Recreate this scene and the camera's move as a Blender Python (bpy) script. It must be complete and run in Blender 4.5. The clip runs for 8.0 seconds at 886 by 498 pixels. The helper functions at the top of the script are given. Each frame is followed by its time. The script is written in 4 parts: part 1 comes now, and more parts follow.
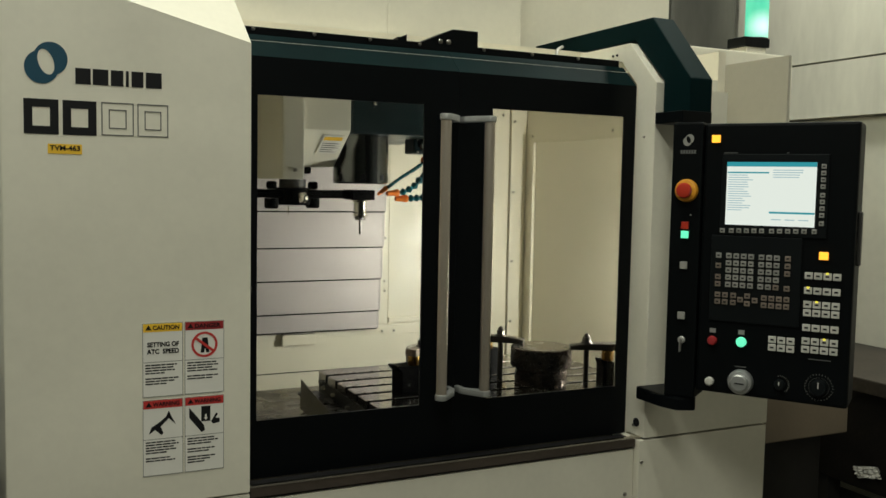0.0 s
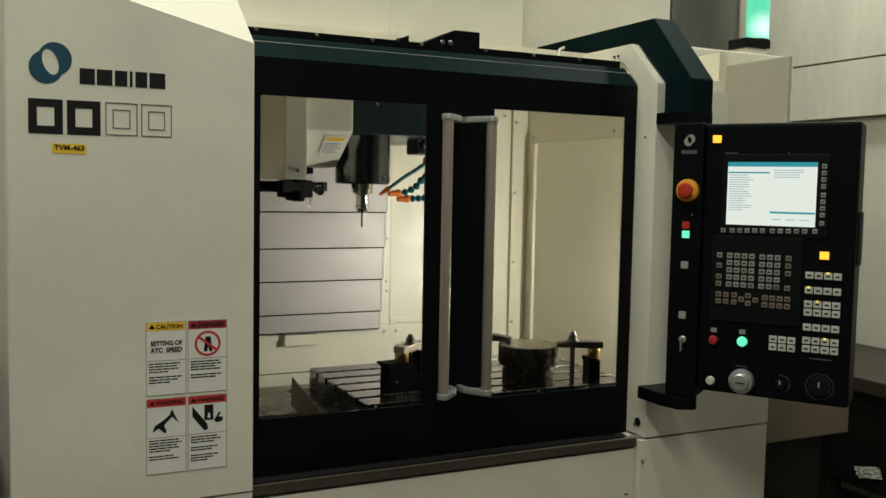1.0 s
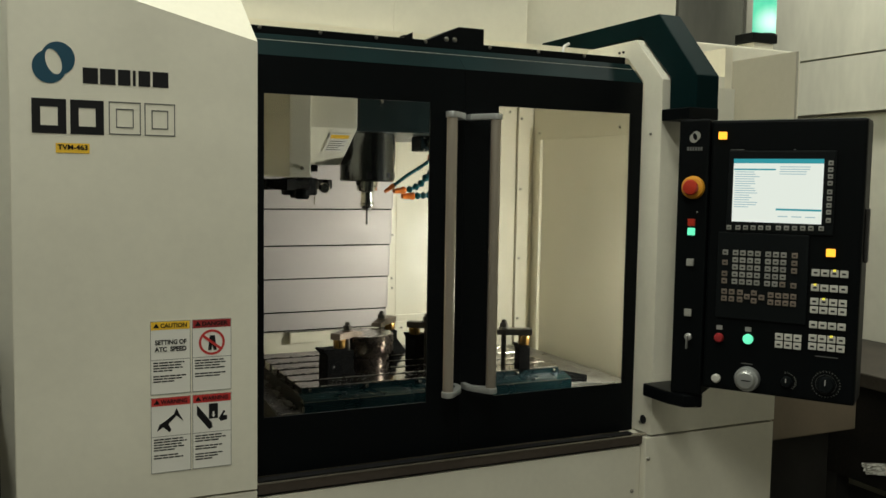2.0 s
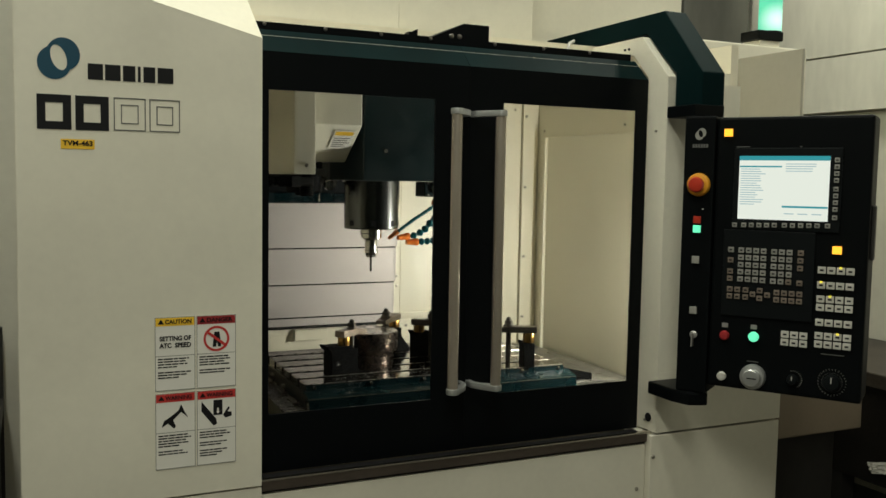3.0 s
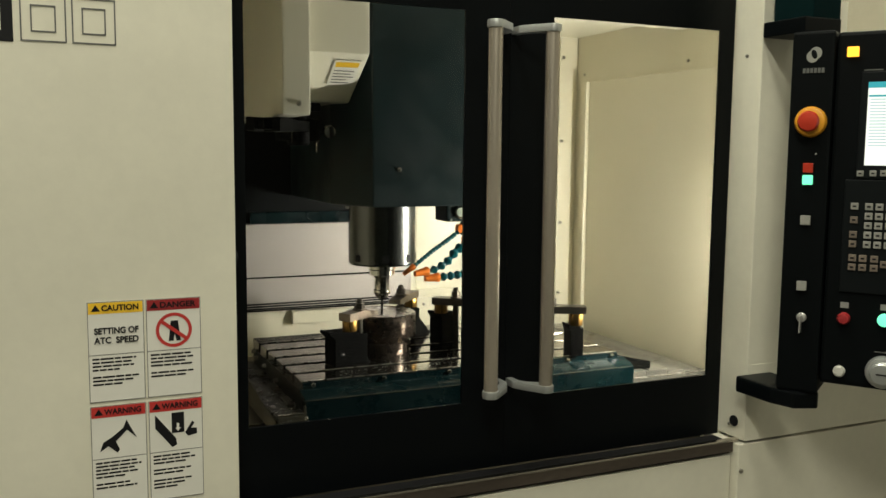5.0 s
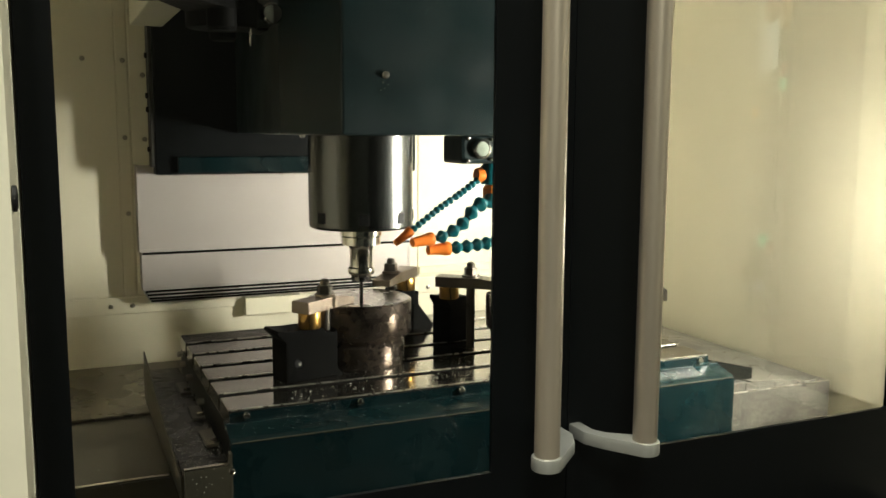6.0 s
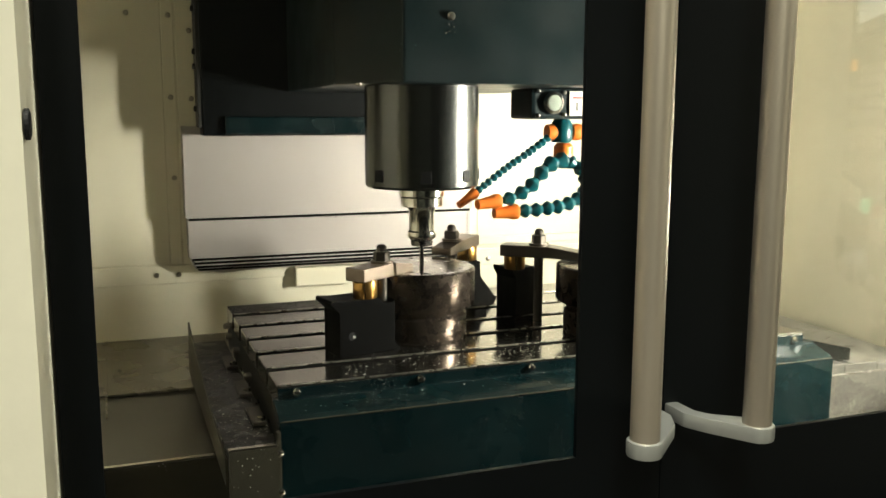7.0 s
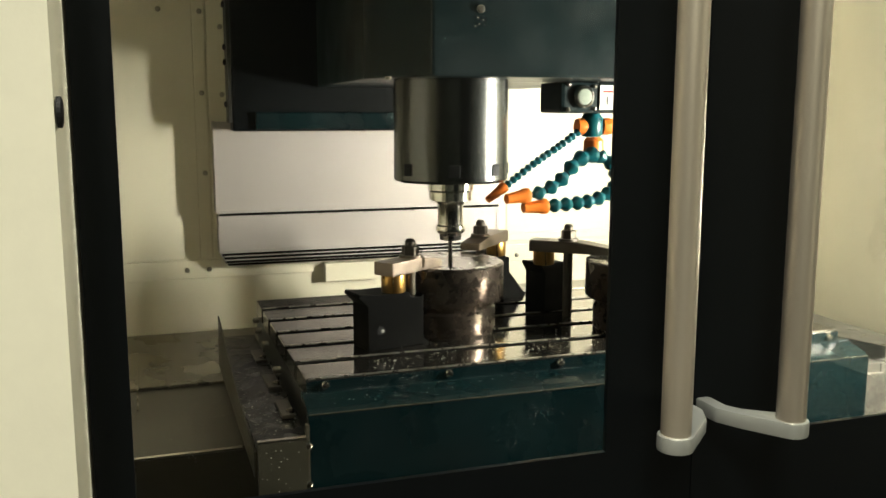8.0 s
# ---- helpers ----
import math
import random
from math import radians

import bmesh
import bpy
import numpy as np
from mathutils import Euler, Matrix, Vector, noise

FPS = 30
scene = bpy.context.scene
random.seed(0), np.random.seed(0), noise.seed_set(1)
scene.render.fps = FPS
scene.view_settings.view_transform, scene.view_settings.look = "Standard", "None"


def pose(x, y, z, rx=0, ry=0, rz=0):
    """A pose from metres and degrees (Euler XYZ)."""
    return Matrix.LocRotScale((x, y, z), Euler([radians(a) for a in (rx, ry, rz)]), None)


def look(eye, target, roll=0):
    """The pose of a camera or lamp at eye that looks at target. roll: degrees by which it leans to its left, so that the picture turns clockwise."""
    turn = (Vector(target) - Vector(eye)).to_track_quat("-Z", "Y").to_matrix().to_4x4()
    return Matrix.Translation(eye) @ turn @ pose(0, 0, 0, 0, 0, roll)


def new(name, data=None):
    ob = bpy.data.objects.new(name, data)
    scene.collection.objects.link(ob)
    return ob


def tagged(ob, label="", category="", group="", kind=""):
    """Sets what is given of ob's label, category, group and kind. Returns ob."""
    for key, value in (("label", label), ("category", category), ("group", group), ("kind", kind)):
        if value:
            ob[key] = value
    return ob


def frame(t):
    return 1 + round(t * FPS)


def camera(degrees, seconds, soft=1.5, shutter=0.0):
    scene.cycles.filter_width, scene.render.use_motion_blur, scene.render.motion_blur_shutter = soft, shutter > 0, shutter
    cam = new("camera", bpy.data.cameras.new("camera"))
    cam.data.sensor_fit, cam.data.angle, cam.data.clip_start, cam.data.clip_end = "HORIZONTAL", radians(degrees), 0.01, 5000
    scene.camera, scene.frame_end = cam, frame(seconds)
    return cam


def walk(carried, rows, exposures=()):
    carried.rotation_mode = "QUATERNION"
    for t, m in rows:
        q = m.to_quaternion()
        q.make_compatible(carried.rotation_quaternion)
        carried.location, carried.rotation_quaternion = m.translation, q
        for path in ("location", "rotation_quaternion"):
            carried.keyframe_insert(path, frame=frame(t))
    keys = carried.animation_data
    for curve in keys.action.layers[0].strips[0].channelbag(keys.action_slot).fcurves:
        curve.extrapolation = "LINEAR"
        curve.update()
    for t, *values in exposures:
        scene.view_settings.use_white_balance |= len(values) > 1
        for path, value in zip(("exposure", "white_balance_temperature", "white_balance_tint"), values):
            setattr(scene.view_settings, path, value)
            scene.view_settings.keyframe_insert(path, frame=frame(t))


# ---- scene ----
cam = camera(52.7, 8.0)
PATH = [
    (0, (0.09, -2.188, 1.549), (0.953, -0.39, 1.405), 1.1),
    (0.5, (0.083, -2.192, 1.549), (0.948, -0.395, 1.405), 1.1),
    (1, (0.084, -2.196, 1.544), (0.945, -0.396, 1.404), 1.1),
    (1.5, (0.092, -2.195, 1.553), (0.946, -0.392, 1.404), 1.0),
    (3, (0.094, -2.191, 1.546), (0.931, -0.381, 1.392), 1.0),
    (3.5, (0.087, -2.169, 1.541), (0.926, -0.361, 1.377), 1.0),
    (4, (0.09, -2.143, 1.538), (0.93, -0.337, 1.352), 0.9),
    (4.5, (0.101, -2.055, 1.516), (0.931, -0.247, 1.306), 0.7),
    (4.7, (0.158, -1.923, 1.501), (0.979, -0.112, 1.289), 0.6),
    (5.8, (0.585, -0.986, 1.374), (1.391, 0.828, 1.132), 0.5),
    (6, (0.624, -0.895, 1.345), (1.418, 0.922, 1.081), 0.3),
    (6.5, (0.646, -0.786, 1.305), (1.393, 1.046, 1.007), 0.3),
    (7, (0.646, -0.766, 1.297), (1.339, 1.086, 0.992), 0.2),
    (7.5, (0.647, -0.761, 1.290), (1.297, 1.107, 0.99), 0.1),
    (8, (0.647, -0.763, 1.289), (1.279, 1.109, 0.982), 0.1),
]
walk(cam, [(t, look(eye, target, roll)) for t, eye, target, roll in PATH],
     exposures=((0.0, -0.10, 6100, 10), (1.5, -0.10, 6120, 10), (3.0, -0.08, 6250, 10), (4.0, 0.09, 6400, 10), (4.7, 0.34, 6480, 10), (5.8, 0.88, 6450, 10), (6.5, 1.20, 6450, 10), (8.0, 1.24, 6480, 10)))

# ---- light ----
world = bpy.data.worlds.new("shop_air")
scene.world = world
world.use_nodes = True
world.node_tree.nodes["Background"].inputs[0].default_value = (0.02, 0.022, 0.02, 1)
world.node_tree.nodes["Background"].inputs[1].default_value = 1.0


def area(name, size_x, size_y, watts, colour, m):
    data = bpy.data.lights.new(name, "AREA")
    data.shape, data.size, data.size_y, data.energy, data.color = "RECTANGLE", size_x, size_y, watts, colour
    ob = new(name, data)
    ob.matrix_world = m
    return ob


SHOP = (1.0, 0.985, 0.80)
area("shop_lamp", 0.35, 2.6, 68, SHOP, pose(0.6, -0.5, 4.28))
area("shop_lamp", 0.35, 2.6, 97, SHOP, pose(-0.5, -3.5, 4.28))
# Last two lamps are added to brighten the east wall and the partition.
area("shop_lamp", 0.35, 2.6, 80, SHOP, pose(3.3, 0.4, 4.28))
area("shop_lamp", 0.35, 2.6, 60, SHOP, pose(-1.2, 0.9, 4.28))
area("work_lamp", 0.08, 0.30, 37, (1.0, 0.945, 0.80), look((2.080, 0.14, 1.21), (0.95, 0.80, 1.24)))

# ---- materials ----


def mat(name, colour, rough=0.5, metal=0.0, mottle=0.0, scale=6.0, bump=0.0, bump_scale=90.0, grain=0.0, stretch=(1, 1, 1),
        glow=None, power=0.0, random_tone=0.0, rough_var=0.0, coat=0.0, spec=0.5, specks=0.0, speck_scale=60.0, speck_colour=(0.7, 0.7, 0.66)):
    m = bpy.data.materials.new(name)
    m.use_nodes = True
    nt = m.node_tree
    bs = nt.nodes["Principled BSDF"]
    bs.inputs["Roughness"].default_value, bs.inputs["Metallic"].default_value = rough, metal
    bs.inputs["Coat Weight"].default_value, bs.inputs["Specular IOR Level"].default_value = coat, spec
    tc = nt.nodes.new("ShaderNodeTexCoord")
    mp = nt.nodes.new("ShaderNodeMapping")
    mp.inputs["Scale"].default_value = stretch
    nt.links.new(tc.outputs["Object"], mp.inputs["Vector"])

    def noise_node(s, detail):
        n = nt.nodes.new("ShaderNodeTexNoise")
        n.inputs["Scale"].default_value, n.inputs["Detail"].default_value = s, detail
        nt.links.new(mp.outputs["Vector"], n.inputs["Vector"])
        return n.outputs["Fac"]

    def scaled(sock, lo, hi, a=0.3, b=0.7):
        r = nt.nodes.new("ShaderNodeMapRange")
        for i, v in zip(("From Min", "From Max", "To Min", "To Max"), (a, b, lo, hi)):
            r.inputs[i].default_value = v
        nt.links.new(sock, r.inputs["Value"])
        return r.outputs["Result"]

    def times(a, b):
        n = nt.nodes.new("ShaderNodeMath")
        n.operation = "MULTIPLY"
        nt.links.new(a, n.inputs[0])
        nt.links.new(b, n.inputs[1])
        return n.outputs[0]

    tone = None
    if mottle:
        tone = scaled(noise_node(scale, 6), 1 - mottle, 1 + mottle)
    if grain:
        g = scaled(noise_node(scale * 17, 4), 1 - grain, 1 + grain)
        tone = times(tone, g) if tone else g
    if random_tone:
        oi = nt.nodes.new("ShaderNodeObjectInfo")
        g = scaled(oi.outputs["Random"], 1 - random_tone, 1 + random_tone, 0, 1)
        tone = times(tone, g) if tone else g
    last = None
    if tone:
        mx = nt.nodes.new("ShaderNodeVectorMath")
        mx.operation = "SCALE"
        mx.inputs[0].default_value = colour
        nt.links.new(tone, mx.inputs["Scale"])
        last = mx.outputs[0]
    if specks:
        vo = nt.nodes.new("ShaderNodeTexVoronoi")
        vo.inputs["Scale"].default_value = speck_scale
        nt.links.new(tc.outputs["Object"], vo.inputs["Vector"])
        near = scaled(vo.outputs["Distance"], 1, 0, 0.10, 0.16)
        some = scaled(noise_node(9.0, 3), 0, 1, 0.62 - 0.12 * specks, 0.70 - 0.12 * specks)
        mi = nt.nodes.new("ShaderNodeMix")
        mi.data_type = "RGBA"
        nt.links.new(times(near, some), mi.inputs[0])
        mi.inputs[6].default_value = (*colour, 1)
        if last:
            nt.links.new(last, mi.inputs[6])
        mi.inputs[7].default_value = (*speck_colour, 1)
        last = mi.outputs[2]
    if last:
        nt.links.new(last, bs.inputs["Base Color"])
    else:
        bs.inputs["Base Color"].default_value = (*colour, 1)
    if rough_var:
        nt.links.new(scaled(noise_node(scale * 2.3, 5), max(0.02, rough - rough_var), min(1, rough + rough_var)), bs.inputs["Roughness"])
    if bump:
        bp = nt.nodes.new("ShaderNodeBump")
        bp.inputs["Strength"].default_value, bp.inputs["Distance"].default_value = bump, 0.002
        nt.links.new(noise_node(bump_scale, 5), bp.inputs["Height"])
        nt.links.new(bp.outputs["Normal"], bs.inputs["Normal"])
    if glow:
        bs.inputs["Emission Color"].default_value, bs.inputs["Emission Strength"].default_value = (*glow, 1), power
    return m


def glass_mat(name, tint, shine):
    m = bpy.data.materials.new(name)
    m.use_nodes = True
    nt = m.node_tree
    out = nt.nodes["Material Output"]
    nt.nodes.remove(nt.nodes["Principled BSDF"])
    tr, gl, mx, fr, mu = (nt.nodes.new("ShaderNode" + k) for k in ("BsdfTransparent", "BsdfGlossy", "MixShader", "Fresnel", "Math"))
    tr.inputs[0].default_value = (*tint, 1)
    gl.inputs["Roughness"].default_value = 0.02
    fr.inputs["IOR"].default_value = 1.45
    mu.operation, mu.inputs[1].default_value = "MULTIPLY", shine
    nt.links.new(fr.outputs[0], mu.inputs[0])
    nt.links.new(mu.outputs[0], mx.inputs[0])
    nt.links.new(tr.outputs[0], mx.inputs[1])
    nt.links.new(gl.outputs[0], mx.inputs[2])
    nt.links.new(mx.outputs[0], out.inputs["Surface"])
    return m


CREAM = mat("cream_enamel", (0.70, 0.67, 0.56), 0.42, mottle=0.065, scale=3.2, grain=0.018, bump=0.05, bump_scale=260, rough_var=0.06)
INNER = mat("inner_cream_enamel", (0.74, 0.69, 0.55), 0.38, mottle=0.05, scale=3.0, grain=0.02, bump=0.05, bump_scale=180, rough_var=0.1)
BLACK = mat("black_enamel", (0.0019, 0.0027, 0.0034), 0.40, spec=0.12, mottle=0.15, scale=5, bump=0.04, bump_scale=300)
TEALBLACK = mat("dark_teal_enamel", (0.0022, 0.0105, 0.0115), 0.58, spec=0.03, mottle=0.2, scale=4, bump=0.06, bump_scale=220)
HEAD = mat("teal_cast_paint", (0.0042, 0.0125, 0.0145), 0.38, spec=0.30, mottle=0.25, scale=5, bump=0.10, bump_scale=130, rough_var=0.08, specks=0.3, speck_scale=120, speck_colour=(0.16, 0.22, 0.21))
APRON = mat("teal_sheet_paint", (0.0016, 0.0092, 0.0108), 0.28, spec=0.25, mottle=0.25, scale=6, bump=0.05, bump_scale=160, rough_var=0.1, specks=0.2, speck_scale=260)
STEEL = mat("way_cover_steel", (0.43, 0.392, 0.378), 0.56, 0.65, mottle=0.06, scale=4.0, grain=0.03, stretch=(0.6, 1, 2), bump=0.012, bump_scale=200, rough_var=0.03)
TABLE = mat("ground_table_steel", (0.21, 0.192, 0.170), 0.12, 0.95, mottle=0.2, scale=7, grain=0.10, bump=0.05, bump_scale=150, rough_var=0.06, specks=0.8, speck_scale=190)
# Bright metal that puts an edge's glint and wear into one colour.
EDGE = mat("worn_edge_glint", (0.50, 0.47, 0.42), 0.30, 0.9, mottle=0.5, scale=30, grain=0.3, rough_var=0.1)
# Darker than the table bars; for slot sides, slab and wall seam.
SLOT = mat("dark_gap_steel", (0.03, 0.03, 0.03), 0.4, 0.7, mottle=0.2)
CHROME = mat("spindle_ground_steel", (0.105, 0.108, 0.106), 0.24, 1.0, mottle=0.08, scale=5, stretch=(1, 1, 0.2), rough_var=0.05)
NICKEL = mat("bright_tool_steel", (0.62, 0.60, 0.56), 0.16, 1.0, mottle=0.1, scale=20, rough_var=0.06)
DRILL = mat("carbide_steel", (0.16, 0.15, 0.15), 0.25, 1.0)
FORGED = mat("scaled_forged_steel", (0.080, 0.063, 0.052), 0.29, 0.82, mottle=0.55, scale=26, grain=0.25, bump=0.22, bump_scale=70, rough_var=0.10, specks=0.3, speck_scale=70, speck_colour=(0.45, 0.39, 0.34))
FACED = mat("faced_steel_top", (0.42, 0.40, 0.37), 0.24, 1.0, mottle=0.12, scale=14, rough_var=0.07)
BLOCK = mat("black_oxide_steel", (0.0020, 0.0020, 0.0020), 0.55, 0.0, spec=0.04, mottle=0.3, scale=16, bump=0.08, bump_scale=140, rough_var=0.1)
CLAMP = mat("worn_clamp_steel", (0.20, 0.160, 0.130), 0.38, 0.85, mottle=0.3, scale=24, grain=0.15, bump=0.1, bump_scale=120, rough_var=0.1)
CLAMPDARK = mat("oiled_clamp_steel", (0.105, 0.092, 0.080), 0.34, 0.8, mottle=0.3, scale=24, bump=0.1, bump_scale=120)
BRASS = mat("brass", (0.38, 0.22, 0.065), 0.32, 1.0, mottle=0.15, scale=25, stretch=(1, 1, 0.2), rough_var=0.08)
ALU = mat("satin_aluminium", (0.475, 0.42, 0.352), 0.38, 0.8, mottle=0.06, scale=5, stretch=(1, 1, 0.15), grain=0.04, rough_var=0.05)
ZINC = mat("cast_handle_end", (0.50, 0.51, 0.50), 0.40, 0.75, mottle=0.06, scale=20, bump=0.05)
RAIL = mat("worn_sill_steel", (0.085, 0.068, 0.055), 0.38, 0.4, mottle=0.2, scale=8, grain=0.1, stretch=(0.3, 1, 1), rough_var=0.1)
RAILTOP = mat("bright_edge_metal", (0.62, 0.58, 0.52), 0.22, 1.0, mottle=0.1, scale=10)
PAN = mat("wet_chip_pan_steel", (0.085, 0.077, 0.057), 0.34, 0.45, mottle=0.05, scale=3, grain=0.08, bump=0.05, bump_scale=120, rough_var=0.05, specks=0.6, speck_scale=150)
PANREAR = mat("wet_rear_sheet_steel", (0.22, 0.20, 0.155), 0.28, 0.7, mottle=0.12, scale=5, grain=0.08, bump=0.05, bump_scale=120, rough_var=0.08, specks=0.3, speck_scale=150)
# Paler than PAN; for the plates right of the table.
PANLIGHT = mat("pale_chip_pan_steel", (0.42, 0.40, 0.34), 0.34, 0.5, mottle=0.3, scale=7, grain=0.2, bump=0.12, bump_scale=60, rough_var=0.12, specks=0.5, speck_scale=130)
OILED = mat("oily_drab_steel", (0.070, 0.064, 0.047), 0.42, 0.4, mottle=0.15, scale=6, grain=0.1, bump=0.06, bump_scale=90, rough_var=0.08, specks=0.3, speck_scale=140)
COVER = mat("grimy_cover_steel", (0.20, 0.19, 0.168), 0.34, 0.6, mottle=0.45, scale=9, grain=0.28, bump=0.15, bump_scale=70, rough_var=0.1, specks=0.7, speck_scale=120)
CHIP = mat("bright_chip", (0.80, 0.78, 0.72), 0.3, 0.5)
SLUDGE = mat("oily_cover_sludge", (0.009, 0.0085, 0.0072), 0.30, 0.0, spec=0.25, mottle=0.5, scale=14, grain=0.3, bump=0.5, bump_scale=45, rough_var=0.15, specks=0.5, speck_scale=70, speck_colour=(0.35, 0.35, 0.32))
SCREW = mat("screw_steel", (0.34, 0.32, 0.28), 0.28, 1.0)
HOSE = mat("teal_hose_plastic", (0.003, 0.078, 0.094), 0.28, mottle=0.08, scale=30, coat=0.2)
ORANGE = mat("orange_nozzle_plastic", (0.80, 0.20, 0.025), 0.35, mottle=0.08, scale=40)
WHITE = mat("white_sticker", (0.74, 0.72, 0.66), 0.5, mottle=0.03, scale=9)
MILKY = mat("milky_sight_glass", (0.30, 0.34, 0.29), 0.25, mottle=0.1, scale=60)
YELLOW = mat("yellow_sticker", (0.85, 0.52, 0.03), 0.45, mottle=0.04, scale=12)
RED = mat("red_print", (0.50, 0.035, 0.03), 0.45, mottle=0.06, scale=12)
DARKRED = mat("dark_red_print", (0.30, 0.02, 0.022), 0.45, mottle=0.06, scale=12)
INK = mat("black_print", (0.008, 0.008, 0.009), 0.6, spec=0.2)
GREYINK = mat("grey_print", (0.10, 0.10, 0.095), 0.5)
LOGOTEAL = mat("teal_print", (0.002, 0.050, 0.090), 0.42)
PLATE = mat("anodised_plate", (0.45, 0.44, 0.42), 0.35, 0.6)
PANEL = mat("panel_black_plastic", (0.0018, 0.0026, 0.0030), 0.5, spec=0.09, mottle=0.1, scale=7, bump=0.05, bump_scale=320)
PANEL2 = mat("panel_charcoal_plastic", (0.0038, 0.0052, 0.0058), 0.45, spec=0.16, mottle=0.1, scale=7, bump=0.05, bump_scale=320)
KEY = mat("grey_key_plastic", (0.26, 0.255, 0.23), 0.5, random_tone=0.10)
KEYDIM = mat("brown_key_plastic", (0.17, 0.135, 0.105), 0.5, random_tone=0.10)
KEYWHITE = mat("white_key_plastic", (0.52, 0.51, 0.46), 0.45, random_tone=0.05)
SCREEN = mat("lit_screen", (0.02, 0.02, 0.02), 0.25, glow=(0.92, 0.955, 0.81), power=0.90)
SCREENBAR = mat("lit_screen_bar", (0.02, 0.02, 0.02), 0.25, glow=(0.04, 0.42, 0.46), power=0.7)
SCREENINK = mat("screen_text", (0.02, 0.02, 0.02), 0.25, glow=(0.42, 0.58, 0.58), power=0.85)
ESTOP = mat("red_stop_button", (0.42, 0.030, 0.012), 0.35)
ESTOPRING = mat("yellow_stop_ring", (0.66, 0.29, 0.015), 0.4)
GREENLIT = mat("lit_green_button", (0.1, 0.5, 0.3), 0.3, glow=(0.16, 0.85, 0.46), power=1.0)
AMBERLIT = mat("lit_amber_button", (0.6, 0.3, 0.02), 0.3, glow=(1.0, 0.42, 0.03), power=1.6)
LED = mat("lit_yellow_led", (0.6, 0.5, 0.02), 0.3, glow=(1.0, 0.82, 0.06), power=1.2)
TOWER = mat("lit_green_tower_lens", (0.05, 0.4, 0.25), 0.25, glow=(0.06, 0.62, 0.36), power=1.1)


def lamp_glow(m, at, reach, core, edge):
    """Emission that is brightest round the lamp inside the lens."""
    nt = m.node_tree
    tc, sub, ln, mr, mx = (nt.nodes.new("ShaderNode" + k) for k in ("TexCoord", "VectorMath", "VectorMath", "MapRange", "Mix"))
    sub.operation, ln.operation, mx.data_type = "SUBTRACT", "LENGTH", "RGBA"
    sub.inputs[1].default_value = at
    mr.interpolation_type = "SMOOTHSTEP"
    mr.inputs["From Max"].default_value = reach
    mx.inputs[6].default_value, mx.inputs[7].default_value = (*core, 1), (*edge, 1)
    nt.links.new(tc.outputs["Object"], sub.inputs[0])
    nt.links.new(sub.outputs[0], ln.inputs[0])
    nt.links.new(ln.outputs["Value"], mr.inputs["Value"])
    nt.links.new(mr.outputs["Result"], mx.inputs[0])
    nt.links.new(mx.outputs[2], nt.nodes["Principled BSDF"].inputs["Emission Color"])


lamp_glow(TOWER, (0.068, -0.028, 0.115), 0.085, (0.85, 1.0, 0.92), (0.10, 0.50, 0.30))
CONCRETE = mat("oily_shop_floor", (0.060, 0.055, 0.048), 0.40, mottle=0.6, scale=1.6, grain=0.2, bump=0.15, bump_scale=30, rough_var=0.15)
# Greyer than CREAM: holds the side plate's shade; also the grey roof ledge.
PLATEGREY = mat("shaded_grey_enamel", (0.40, 0.38, 0.31), 0.5, mottle=0.06, scale=3, grain=0.02)
TANKPAINT = mat("brown_tank_paint", (0.19, 0.152, 0.108), 0.5, mottle=0.12, scale=4, grain=0.03)
WALL = mat("painted_shop_wall", (0.66, 0.64, 0.55), 0.6, mottle=0.07, scale=1.1, grain=0.03, bump=0.06, bump_scale=40)
WALLSTAIN = mat("stained_upper_wall_paint", (0.64, 0.62, 0.54), 0.6, mottle=0.22, scale=1.5, grain=0.04, stretch=(1, 1, 0.3), bump=0.06, bump_scale=40)
WALLGREY = mat("grey_shop_wall", (0.16, 0.16, 0.14), 0.6, mottle=0.25, scale=1.4, grain=0.03, bump=0.06, bump_scale=40)
SMUDGE = mat("blotchy_dark_paint", (0.105, 0.105, 0.088), 0.65, mottle=0.75, scale=1.3, grain=0.06, stretch=(1, 1, 0.35), bump=0.06, bump_scale=40)
DARKMETAL = mat("dark_shop_metal", (0.035, 0.033, 0.030), 0.5, 0.3, mottle=0.3, scale=6, bump=0.1)
# Near-black: shade over the floor is put into this colour.
SHADEBLACK = mat("shade_black_paint", (0.010, 0.0085, 0.007), 0.5, 0.0, spec=0.2, mottle=0.5, scale=5, grain=0.3, bump=0.15)
BROWNTOP = mat("brown_block_top", (0.036, 0.029, 0.022), 0.5, 0.1, mottle=0.45, scale=3, grain=0.25, bump=0.1)
RUBBLE = mat("scrap_metal", (0.22, 0.19, 0.16), 0.45, 0.6, mottle=0.4, scale=18, bump=0.2, bump_scale=60)
GLASS = glass_mat("door_glass", (0.69, 0.705, 0.70), 0.22)

# ---- builders ----
PLACES = {}


def thing(name, at, label, category, group="", turn=0.0):
    ob = new(name)
    m = pose(*at, 0, 0, turn)
    ob.matrix_basis = m
    PLACES[ob.name] = m
    return tagged(ob, label, category, group)


def setting(name, bm, material, label):
    return tagged(solid(name, bm, material), label, "", "", "structure")


def solid(name, bm, material, smooth=False):
    me = bpy.data.meshes.new(name)
    bmesh.ops.recalc_face_normals(bm, faces=bm.faces)
    bm.to_mesh(me)
    bm.free()
    me.materials.append(material)
    if smooth:
        for p in me.polygons:
            p.use_smooth = True
        me.set_sharp_from_angle(angle=radians(35))
    return new(name, me)


